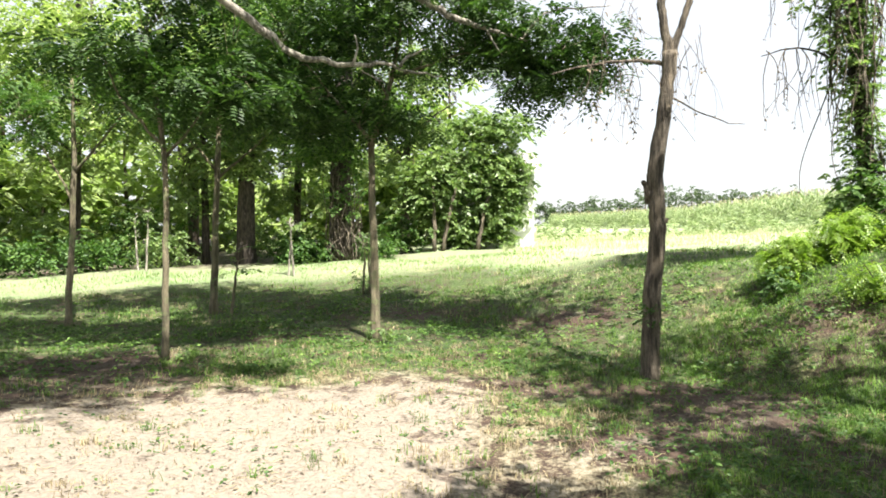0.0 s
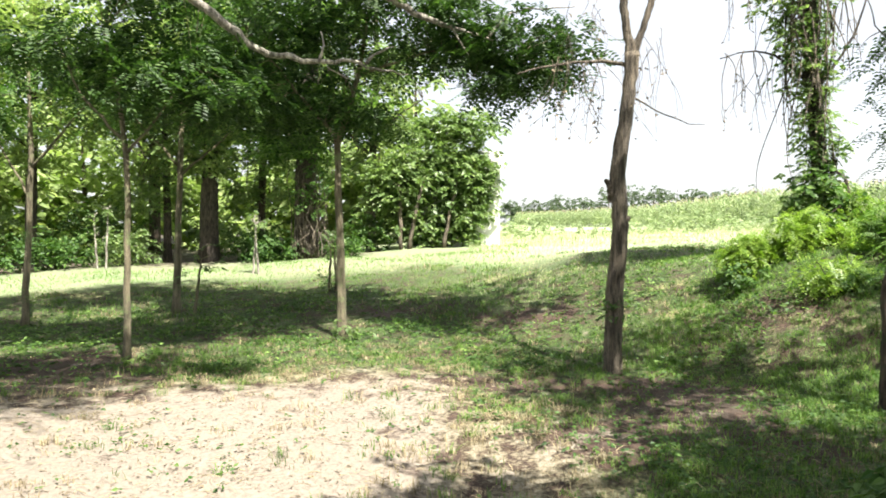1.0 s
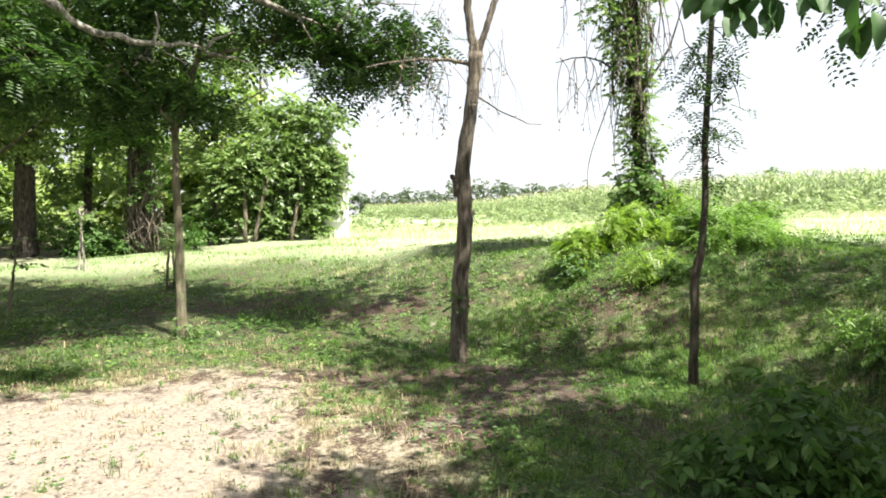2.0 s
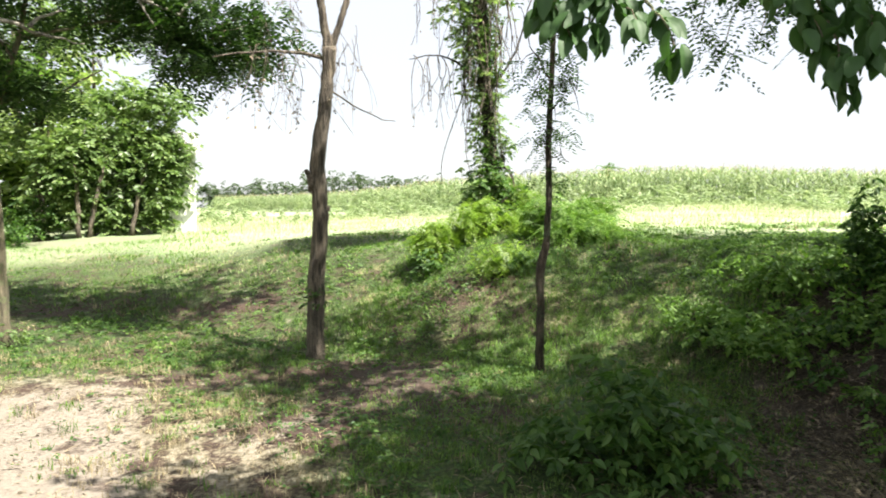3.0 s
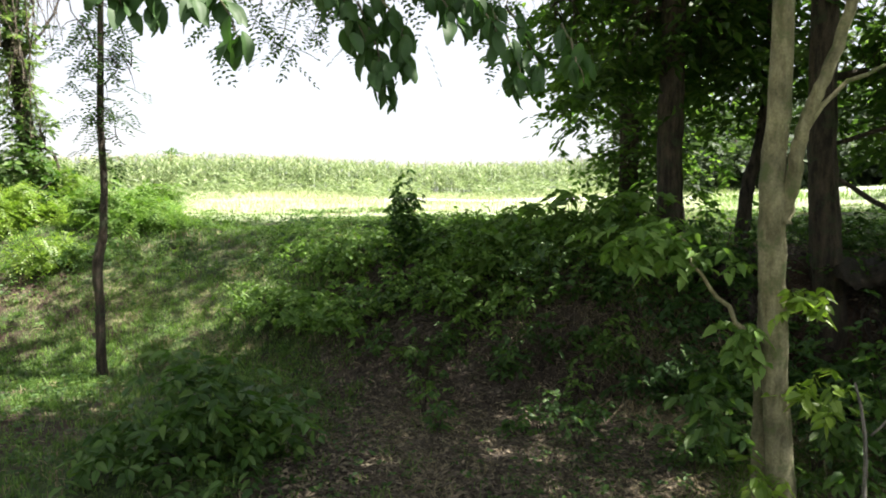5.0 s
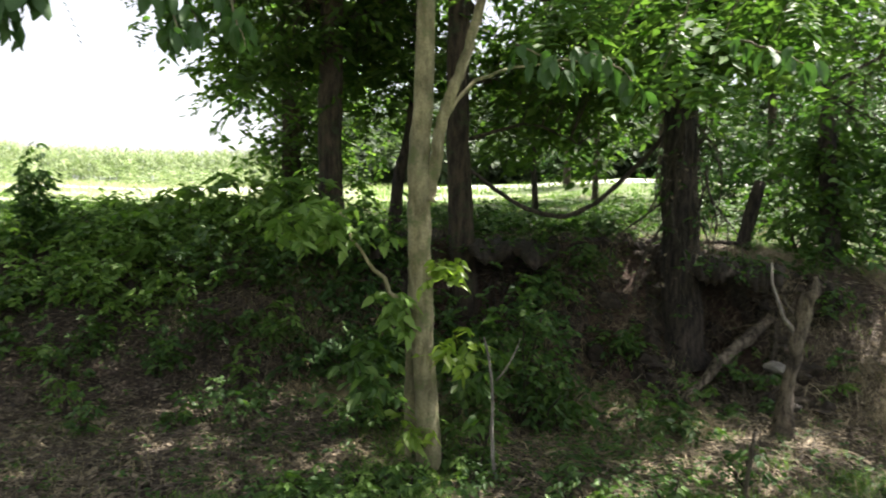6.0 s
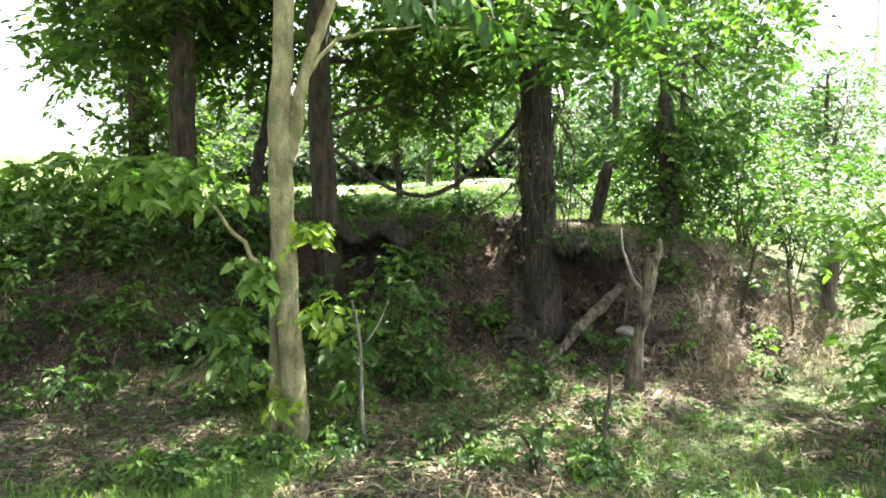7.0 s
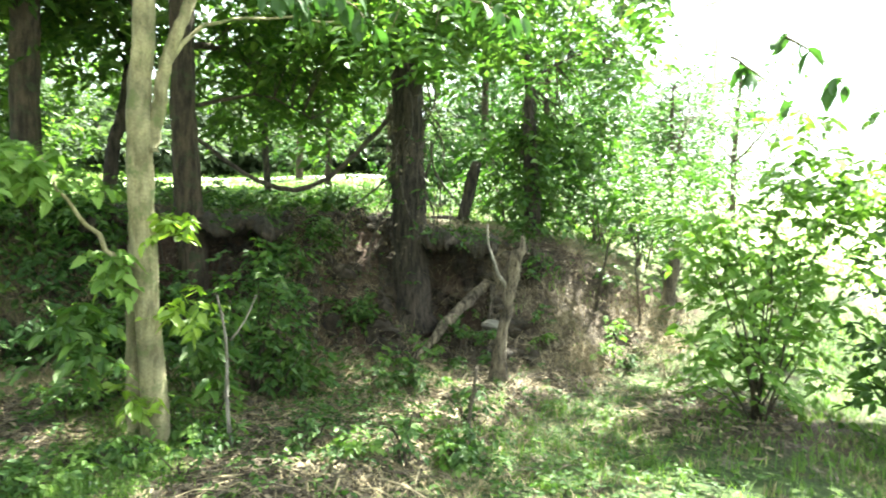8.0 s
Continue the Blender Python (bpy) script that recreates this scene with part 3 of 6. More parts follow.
# tall tree beside the hollow whose dead limb hangs over it
b = on(-7.6, 6.6)
tall = tree("tall_tree", "tall tree with long bleached dead limbs", b,
     [([(0, 0, -0.2), (0.1, 0.1, 4), (0.3, 0.4, 8), (0.2, 0.8, 13)], (0.32, 0.26, 0.2, 0.06))], BARK_GREY,
     [([(0.2, 0.5, 9), (-1.6, 1.6, 11), (-3.0, 2.4, 12)], (0.1, 0.03)), ([(0.2, 0.5, 7.4), (2.4, -0.4, 8.2), (6.4, -1.0, 7.8)], (0.1, 0.02)), ([(0.2, 0.6, 7.9), (2.8, 1.8, 8.9), (7.6, 1.9, 8.8)], (0.09, 0.02))],
     # Lobes far from the trunk near 8 m are unseen, added for shade.
     [((-1.0, 0.4, 10.5), (2.8, 2.6, 1.6), 110), ((1.6, 1.0, 9.0), (2.0, 2.0, 1.2), 70), ((2.4, -0.6, 8.2), (1.2, 0.9, 0.5), 50), ((4.6, -0.9, 8.0), (1.4, 0.8, 0.5), 50), ((6.6, -1.0, 7.8), (1.2, 0.7, 0.4), 32), ((2.6, 2.2, 8.8), (1.5, 1.0, 0.5), 40), ((5.0, 2.0, 8.9), (1.6, 0.9, 0.5), 50), ((7.4, 1.8, 8.8), (1.4, 0.9, 0.5), 45), ((3.6, -2.0, 8.5), (1.9, 0.6, 0.4), 44), ((5.0, -2.9, 8.4), (1.4, 0.5, 0.35), 36)], LOCUST, "pinnate", 6, 0.3, 0.38, "", 15)

for pts, r0, r1, wob in [([(-7.4, 6.8, 7.6), (-5.2, 7.9, 6.9), (-3.6, 8.8, 5.5), (-2.66, 9.43, 4.85), (-2.42, 9.68, 4.58), (-2.15, 9.92, 4.45), (-1.79, 10.17, 4.43), (-1.36, 10.41, 4.40), (-1.08, 10.62, 4.51), (-0.75, 10.82, 4.53), (-0.40, 11.02, 4.42), (-0.02, 11.2, 4.43)], 0.085, 0.012, 0.02),
                         ([(-1.36, 10.41, 4.41), (-1.29, 10.47, 4.66), (-1.35, 10.51, 4.91)], 0.028, 0.008, 0.008), ([(-0.67, 10.78, 4.5), (-0.56, 10.89, 4.69), (-0.24, 11.0, 4.83)], 0.034, 0.01, 0.008),
                         ([(-1.25, 10.53, 4.38), (-1.07, 10.65, 4.29), (-0.9, 10.76, 4.22)], 0.014, 0.005, 0.006),
                         ([(-7.3, 7.0, 8.4), (-3.6, 9.4, 7.2), (-1.4, 10.4, 6.1), (-0.35, 10.79, 5.57), (0.01, 10.88, 5.34), (0.32, 10.96, 5.23), (0.69, 11.02, 5.18), (1.05, 11.07, 5.06), (1.38, 11.12, 4.98)], 0.09, 0.018, 0.012),
                         ([(0.7, 10.98, 5.15), (0.79, 10.97, 4.92), (0.94, 10.96, 4.71)], 0.022, 0.008, 0.006), ([(1.28, 11.03, 5.0), (1.46, 11.03, 5.27), (1.7, 11.02, 5.46), (2.12, 10.97, 5.45), (2.66, 10.88, 5.47)], 0.024, 0.007, 0.01)]:
    n = 8 * len(pts) // 3
    put("dead_limb", tube_mesh("dead_limb", [(local(b, curve_pts(pts, n, wob, n)), list(np.linspace(r0, r1, n)))], 8, 0.3, n), DEADWOOD, tall)

# bare dying tree with withered vines
b = on(2.70, 8.85)
dying = tree("dying_tree", "half-dead grey tree with withered vines hanging off it", b,
     [([(0, 0, -0.1), (0.02, 0, 0.88), (0.07, -0.02, 1.8), (0.08, -0.02, 2.25), (0.02, -0.01, 2.7), (0.12, -0.03, 3.25), (0.18, -0.05, 3.84), (0.2, -0.06, 4.23)], (0.125, 0.115, 0.105, 0.11, 0.098, 0.09, 0.085, 0.09)),
      ([(0.2, -0.06, 4.15), (0.13, -0.04, 4.5), (0.09, -0.03, 4.86), (0.05, 0, 5.3), (-0.1, 0, 7.0)], (0.065, 0.055, 0.05, 0.045, 0.02)),
      ([(0.2, -0.06, 4.15), (0.31, -0.1, 4.5), (0.42, -0.14, 4.85), (0.53, -0.18, 5.2), (0.9, 0.2, 6.6)], (0.05, 0.042, 0.04, 0.035, 0.015))], BARK_GREY,
     [([(0.2, 0, 4.05), (-0.2, 0, 4.15), (-0.75, 0, 4.1), (-1.3, 0, 3.95)], (0.03, 0.008)),
      ([(0.17, 0, 3.75), (0.5, 0, 3.5), (1.0, 0.1, 3.35), (1.25, 0.1, 3.33)], (0.014, 0.004)),
      ([(-0.02, -0.02, 2.3), (-0.08, -0.03, 2.5), (-0.12, -0.03, 2.56)], (0.06, 0.03)),
      ([(0.05, -0.04, 1.95), (0.14, -0.05, 2.05), (0.19, -0.05, 2.08)], (0.06, 0.03))],
     # Unseen leafy lobes, added to dapple the slope with shade.
     [((0.2, 0.2, 7.6), (1.3, 1.2, 0.6), 34), ((1.6, 0.6, 7.4), (1.0, 0.9, 0.4), 20), ((1.0, 2.0, 8.4), (1.2, 1.2, 0.5), 26)], LOCUST, "pinnate", 4, 0.25, 0.3, "", 17)


def hanging(parent, name, seed, n, origin, reach, drop, material, r=0.005):
    """Withered tendrils hanging from a branch, with shrivelled leaves."""
    g = np.random.default_rng(seed)
    lines, dead = [], []
    for k in range(n):
        p = np.array(origin) + g.uniform(-1, 1, 3) * np.array(reach)
        q, sway = [p], g.normal(0, 0.05, 2)
        for _ in range(5):
            sway = sway * 0.5 + g.normal(0, 0.075, 2)
            p = p + np.array([sway[0], sway[1], -drop * g.uniform(0.08, 0.26)])
            q.append(p)
        s = curve_pts(q, 13)
        lines.append((s, list(np.linspace(r, r * 0.4, 13))))
        dead += [s[x] for x in g.integers(3, 13, 2)]
        if g.random() < 0.8:
            a, side = np.array(s[g.integers(3, 9)]), g.normal(0, 1)
            w = curve_pts([tuple(a), tuple(a + [0.1 * side, 0.02, -0.05]), tuple(a + [0.16 * side, 0.04, -0.22]), tuple(a + [0.15 * side, 0.04, -0.42])], 8)
            lines.append((w, list(np.linspace(r * 0.6, r * 0.3, 8))))
            dead += [w[5], w[7]]
    put(name, tube_mesh(name, lines, 4), material, parent)
    tagged(put("withered_foliage", raw_mesh("withered_foliage", *oval_sprays(g, np.array(dead), 3, 0.02, 0.045, 0.8)), LITTER, parent), "", "", "", "stuff")


hanging(dying, "vine_tangle", 3, 16, (-0.45, 0, 4.1), (0.4, 0.1, 0.06), 0.95, DRY_VINE, 0.005)
hanging(dying, "vine_tangle", 6, 7, (-0.35, 0, 4.9), (0.35, 0.15, 0.2), 0.8, DRY_VINE, 0.004)
hanging(dying, "vine_tangle", 4, 9, (0.4, 0, 4.3), (0.22, 0.12, 0.3), 1.1, DRY_VINE, 0.004)
g0 = np.random.default_rng(5)
ivy = np.array([(0.0, 0, 0.9)]) + np.stack([0.17 * np.cos(np.linspace(0, 6.2, 40)), 0.17 * np.sin(np.linspace(0, 6.2, 40)), g0.normal(0.05, 0.14, 40)], 1)
tagged(put("ivy", raw_mesh("ivy", *oval_sprays(g0, ivy, 7, 0.04, 0.06)), UNDER, dying), "", "", "", "stuff")

# vine-smothered trunk on the crest
b = on(7.45, 12.0)
tower = tree("vine_clad_tree", "dead trunk smothered in green and withered vines", b,
     [([(0, 0, -0.2), (0.0, 0, 1.2), (-0.1, 0, 2.6), (-0.3, 0.1, 4.5), (-0.4, 0.2, 9)], (0.16, 0.14, 0.15, 0.14, 0.08))], BARK_DARK,
     [([(-0.1, 0, 2.8), (-0.7, 0, 3.4), (-1.3, 0, 3.6), (-1.9, 0, 3.4)], (0.03, 0.008)), ([(0, 0, 3.0), (0.6, 0, 3.9), (1.0, 0, 5.2)], (0.03, 0.01)),
      ([(0.05, -0.2, 1.5), (0.35, -0.3, 1.15), (0.3, -0.35, 0.7)], (0.035, 0.02))],
     [((-0.1, -0.1, 0.7), (0.7, 0.6, 0.9), 110), ((-0.12, -0.1, 2.0), (0.36, 0.36, 0.9), 60), ((-0.35, 0, 3.4), (0.55, 0.45, 0.9), 80), ((-0.5, 0, 4.8), (0.8, 0.6, 1.2), 120), ((-0.3, 0, 7.4), (1.3, 1.3, 2.0), 150)],
     SUNNY, "oval", 22, 0.13, 0.11, "", 21)
g3 = np.random.default_rng(23)
put("ivy", raw_mesh("ivy", *oval_sprays(g3, np.concatenate([blob_points(g3, (-0.3, 0, 3.9), (0.5, 0.4, 1.6), 120, 0.3), blob_points(g3, (-0.1, -0.1, 1.6), (0.4, 0.35, 0.9), 60, 0.3)]), 6, 0.1, 0.09, 0.6)), UNDER, tower)
hanging(tower, "vine_tangle", 7, 44, (-0.3, -0.1, 4.4), (0.4, 0.35, 1.2), 2.2, DRY_VINE, 0.014)
hanging(tower, "vine_tangle", 8, 12, (-1.3, 0, 3.5), (0.55, 0.06, 0.06), 1.4, DRY_VINE, 0.009)
hanging(tower, "vine_tangle", 10, 10, (-1.0, 0, 5.2), (0.9, 0.2, 0.2), 1.6, DRY_VINE, 0.009)

# thin dark tree
b = on(4.92, 6.7)
tree("thin_tree", "thin dark-barked tree with sparse small leaves", b,
     [([(0, 0, -0.1), (0.0, 0, 0.8), (-0.02, 0, 1.35), (0.1, 0, 1.7), (0.08, 0, 2.8), (0.13, 0, 4.1), (0.1, 0, 6.2)], (0.058, 0.048, 0.052, 0.042, 0.036, 0.03, 0.02))], BARK_BROWN,
     [([(0.1, 0, 3.2), (0.25, 0, 3.4), (0.5, 0, 3.5)], (0.01, 0.004)), ([(0.1, 0, 3.6), (-0.2, 0, 3.9), (-0.35, 0, 4.4)], (0.01, 0.004)),
      ([(0.08, 0, 2.6), (0.25, 0, 2.7), (0.4, 0, 2.6)], (0.008, 0.003)), ([(0.1, 0, 5), (0.8, 0, 6), (1.4, 0, 6.6)], (0.02, 0.006))],
     # The two lobes above 6 m are unseen, added for shade.
     [((0.12, 0, 3.3), (0.5, 0.35, 1.2), 42), ((0.7, -0.2, 6.6), (1.3, 1.3, 0.7), 100), ((-0.9, -0.6, 6.9), (1.1, 1.1, 0.6), 90)], LOCUST, "pinnate", 4, 0.1, 0.22, "", 22, 0.06)

# bushes on the crest
bush("leafy_bush", "dense yellow-green feathery bush on the crest", on(5.5, 10.95), [((0, 0, 0.36), (0.3, 0.28, 0.3), 90), ((0.28, 0.1, 0.5), (0.26, 0.24, 0.22), 44), ((0.1, 0, 0.7), (0.2, 0.16, 0.1), 12)], VIVID, 6, 0.08, 0.2, "pinnate", "crest bushes", 31, 16, leaflet=0.055)
# Dark leaves added for the shaded underside of the bush above.
bush("leafy_bush", "dark low leaves added as the shade under a bush", on(5.3, 10.6), [((0, 0, 0.2), (0.35, 0.3, 0.25), 60)], UNDER, 6, 0.08, 0.09, "oval", "crest bushes", 39, 8)
bush("leafy_bush", "sunlit yellow-green bush round a vine-clad trunk", on(6.35, 11.0), [((0.1, 0, 0.3), (0.5, 0.36, 0.3), 100), ((0.45, 0.2, 0.55), (0.32, 0.3, 0.28), 50), ((1.45, 0.5, 0.6), (0.36, 0.36, 0.55), 90), ((0.9, -0.1, 0.25), (0.5, 0.45, 0.28), 70)], VIVID, 6, 0.1, 0.2, "pinnate", "crest bushes", 32, 20, leaflet=0.058)
bush("leafy_bush", "mound of broad vine leaves at a dead trunk's foot", on(7.15, 11.5), [((0, 0, 0.5), (0.6, 0.5, 0.6), 120), ((0.1, 0.1, 1.15), (0.4, 0.4, 0.45), 60)], VINE_LEAF, 6, 0.12, 0.14, "oval", "crest bushes", 38, 12)
bush("leafy_bush", "low green feathery bush on the shaded slope", on(7.7, 9.7), [((0, 0, 0.28), (0.8, 0.6, 0.35), 150), ((0.6, 0.2, 0.45), (0.45, 0.45, 0.28), 60), ((-0.5, 0.1, 0.4), (0.35, 0.35, 0.3), 50), ((0.1, -0.4, 0.15), (1.1, 0.7, 0.18), 80)], LUSH, 6, 0.13, 0.24, "pinnate", "crest bushes", 33, 18, leaflet=0.062)
bush("leafy_bush", "small yellow-green weed bush below the crest", on(6.0, 9.3), [((0, 0, 0.2), (0.6, 0.4, 0.3), 60), ((0.5, 0.3, 0.1), (0.5, 0.4, 0.15), 30)], VIVID, 6, 0.1, 0.18, "pinnate", "crest bushes", 34, leaflet=0.05)
bush("leafy_bush", "low weedy bush among dry litter", on(6.5, 9.0), [((0, 0, 0.12), (0.9, 0.5, 0.22), 60)], UNDER, 6, 0.1, 0.16, "pinnate", "crest bushes", 37, leaflet=0.045)
bush("broadleaf_shrub", "dark broad-leaved shrub on the open turf", on(3.56, 3.75), [((0.05, 0, 0.5), (0.42, 0.4, 0.4), 100), ((0.35, -0.3, 0.3), (0.4, 0.35, 0.3), 60), ((-0.4, 0.25, 0.25), (0.4, 0.3, 0.25), 50), ((0.1, 0, 0.15), (0.95, 0.75, 0.18), 70)], VINE_LEAF, 6, 0.1, 0.11, "oval", "", 35)

# vine-covered stump on the bank
b = spot(60.3, 8.7)
bush("vine_stump", "upright stump wrapped in dark vine leaves", b, [((0, 0, 0.5), (0.2, 0.2, 0.6), 190), ((0, 0, 0.1), (0.45, 0.45, 0.3), 80), ((0, 0, 1.14), (0.05, 0.05, 0.05), 3)], UNDER, 5, 0.03, 0.085, "oval", "", 36)

# undergrowth along the bank
for k, (az, r, w, h) in enumerate([(52, 8.6, 0.7, 0.3), (55, 8.0, 0.8, 0.4), (56, 8.9, 0.6, 0.4), (64.5, 8.3, 0.8, 0.36), (67, 7.7, 0.8, 0.5), (69, 8.4, 0.8, 0.36), (73, 7.6, 0.7, 0.6), (74, 8.4, 0.9, 0.38), (78, 7.5, 0.7, 0.65), (79, 8.0, 0.8, 0.5), (84, 7.3, 0.6, 0.7),
                               (86, 7.6, 0.6, 0.7), (77, 7.1, 0.5, 0.4), (81, 6.9, 0.5, 0.5), (85, 6.7, 0.45, 0.6), (89, 6.6, 0.4, 0.6), (93, 6.7, 0.4, 0.6), (95.5, 7.0, 0.4, 0.7), (83, 7.6, 0.6, 0.8), (100.5, 7.4, 0.3, 0.6), (90, 7.3, 0.45, 0.5), (66, 9.2, 0.8, 0.3)]):
    thin = 1.0 if r > 7.5 or az > 84 else 0.7
    # Bank-top bushes get a lighter leaf to carry the light up there.
    bush("understorey_bush", "dark broad-leaved bush growing on the bank", spot(az, r), [((0, 0, h * 0.55 * thin), (w * thin, w * thin, h * 0.75 * thin), int(200 * w * thin))], LUSH if az < 70 or r > 7.9 else (VINE_LEAF, BROAD, UNDER)[k % 3], 9, 0.11, 0.078, "oval", "bank undergrowth", 50 + k)

for k, (az, r, h) in enumerate([(65.0, 8.3, 0.42), (67.3, 8.1, 0.7), (69.6, 8.5, 0.5), (71.4, 8.1, 0.72), (74.2, 8.3, 0.68), (75.6, 8.6, 0.42), (77.6, 8.1, 0.6), (80, 8.0, 0.66)]):
    bush("broadleaf_sapling", "upright young sapling with spreading broad leaves", spot(az, r), [((0, 0, h), (0.2, 0.2, 0.06), 6), ((0, 0, h * 0.62), (0.24, 0.24, 0.1), 6)], LUSH, 6, 0.05, 0.18, "oval", "broadleaf saplings", 95 + k, 5)
# Lighter leaf here puts sky light on the bank top into the colour.
for k, (az, r, w, h) in enumerate([(54, 9.2, 0.7, 0.35), (57.5, 9.0, 0.7, 0.4), (62, 8.8, 0.7, 0.4), (63.5, 8.0, 0.7, 0.35), (66, 8.5, 0.7, 0.3), (68.5, 9.0, 0.7, 0.3), (71, 8.7, 0.7, 0.3), (73, 9.1, 0.7, 0.3), (76, 8.8, 0.7, 0.32), (71.5, 8.1, 0.6, 0.3), (75.5, 8.0, 0.6, 0.32), (59, 8.1, 0.7, 0.3), (50, 9.0, 0.8, 0.25)]):
    bush("crest_weed", "low leafy weeds covering the bank top", spot(az, r), [((0, 0, h * 0.5), (w, w, h * 0.6), 120)], (LUSH, LUSH, VINE_LEAF)[k % 3], 9, 0.12, 0.07, "oval", "crest weeds", 640 + k, 8)

# pale-barked tree close by
b = on(4.72, -0.16)
pale = tree("pale_barked_tree", "smooth pale-barked tree with a forked second stem", b,
     [([(0, 0, -0.15), (0, 0.07, 0.76), (0, 0.1, 1.38), (0, 0.13, 2.0), (0, 0.14, 2.37), (0, 0.11, 2.82), (0.05, 0.1, 4.4), (0.1, 0.2, 7.5)], (0.095, 0.08, 0.078, 0.082, 0.072, 0.066, 0.055, 0.02)),
      ([(0.1, 0.13, -0.1), (0.11, 0.16, 0.74), (0.1, 0.16, 1.37), (0.05, 0.14, 1.8)], (0.06, 0.05, 0.045, 0.04)),
      ([(0, 0.08, 1.98), (-0.02, 0.03, 2.2), (-0.02, 0.0, 2.5), (0, -0.05, 2.68), (0, -0.16, 2.95), (0, -0.3, 3.5)], (0.05, 0.045, 0.042, 0.04, 0.035, 0.03))], BARK_PALE,
     [([(0, -0.01, 2.52), (0.02, -0.18, 2.77), (0.1, -0.33, 2.89), (0.4, -0.69, 3.02), (0.4, -1.3, 3.08)], (0.018, 0.007)),
      ([(0, 0.16, 1.15), (-0.05, 0.3, 1.32), (-0.13, 0.5, 1.6), (-0.15, 0.66, 1.89)], (0.022, 0.007)),
      ([(0.0, 0.1, 3.4), (-0.8, 0.9, 3.9), (-1.5, 1.7, 3.7)], (0.03, 0.008)),
      ([(0.0, 0.1, 3.8), (-0.7, -0.9, 4.6), (-1.0, -2.0, 4.6)], (0.03, 0.008)), ([(0.05, 0.1, 4.4), (-0.4, 2.0, 6.0), (-0.5, 4.4, 6.9)], (0.04, 0.012))],
     # Lobes above the view, added to cast shade on turf and bank.
     [((-0.9, 1.2, 5.6), (1.6, 1.5, 0.9), 84), ((-0.6, -1.3, 6.0), (1.5, 1.4, 0.9), 60), ((0.8, 0.2, 6.8), (1.6, 1.6, 0.9), 100), ((0.1, 3.4, 7.2), (1.5, 1.3, 0.7), 40), ((1.3, -1.5, 6.2), (1.5, 1.3, 0.8), 70), ((-0.4, 5.0, 7.2), (1.4, 1.2, 0.6), 34), ((-2.2, 1.6, 6.4), (1.0, 1.0, 0.5), 45), ((1.5, 4.6, 7.2), (1.2, 1.2, 0.6), 20), ((-1.6, -0.9, 6.0), (1.2, 1.0, 0.5), 30), ((0.3, 2.1, 6.6), (1.2, 1.1, 0.6), 80), ((2.0, 0.6, 6.1), (1.2, 1.2, 0.5), 85), ((1.4, 1.7, 6.3), (1.1, 1.0, 0.5), 110)], BROAD, "oval", 24, 0.24, 0.16, "", 41)


def sprout(parent, seed, lobe, size=0.15, mat=BROAD):
    """Leafy shoots on a stem, each with its own thin stalk."""
    g = np.random.default_rng(seed)
    centre, radii, n = lobe
    for c in blob_points(g, centre, radii, n, 0.2):
        v, f = oval_sprays(g, c[None], 5, 0.05, size, 0.5, 0.55, True)
        tip = v.reshape(-1, 6, 3)[:, 0]
        tv, tf = twig_arrays(np.repeat(c[None] - np.array([0, 0, 0.03]), len(tip), 0), tip, 0.003)
        put("sprout", raw_mesh("sprout", *join_arrays([(v, f), (tv, tf)])), mat, parent)


for k, lobe in enumerate([((-0.15, 0.8, 1.85), (0.35, 0.5, 0.22), 60), ((-0.12, 0.45, 0.8), (0.25, 0.25, 0.35), 30), ((-0.1, -0.1, 1.5), (0.12, 0.15, 0.16), 10), ((-0.1, -0.16, 1.0), (0.12, 0.18, 0.2), 14),
                          ((-0.12, 0.12, 0.4), (0.08, 0.12, 0.12), 8), ((-0.05, 0.05, 0.08), (0.3, 0.35, 0.12), 22), ((-0.05, 0.3, 1.25), (0.15, 0.2, 0.3), 18), ((0.2, -0.3, 0.55), (0.25, 0.2, 0.5), 24)]):
    sprout(pale, 420 + k, lobe, 0.105, (LUSH, VINE_LEAF, VIVID, VIVID, VIVID, VINE_LEAF, LUSH, VINE_LEAF)[k])

# big trees on the bank
# Lobes above about 6 m are out of view, weighted for the shade below.
b = spot(82.2, 8.2)
tree("bank_tree", "large rough-barked tree on top of the bank", b, [([(0, 0, -0.3), (0, 0.03, 1.0), (-0.02, 0.03, 2.5), (0.1, 0, 7), (0, 0, 12)], (0.16, 0.14, 0.13, 0.11, 0.05))], BARK_BROWN,
     [([(0, 0, 3.2), (-1, 1, 4.4), (-2, 2.2, 5)], (0.07, 0.02)), ([(0, 0, 3.6), (1, 1.3, 5), (2, 2.6, 6)], (0.07, 0.02)), ([(0, 0, 2.6), (-0.3, 0.7, 2.9), (-0.4, 1.3, 2.8)], (0.04, 0.012)), ([(0, 0, 2.4), (0.3, -0.7, 2.9), (0.5, -1.5, 3.2)], (0.04, 0.012))],
     [((0.5, 0.7, 2.6), (0.9, 1.2, 1.3), 170), ((0.6, -0.6, 2.9), (0.8, 0.8, 1.0), 110), ((-0.2, 0.4, 4.4), (1.6, 2.0, 0.9), 24), ((1.8, 2.0, 7.4), (2.4, 2.0, 1.1), 36), ((0.2, -0.5, 8.2), (2.2, 2.0, 1.2), 130)], WOODS, "oval", 26, 0.25, 0.14, "bank trees", 61)
b = on(7.62, -0.49)
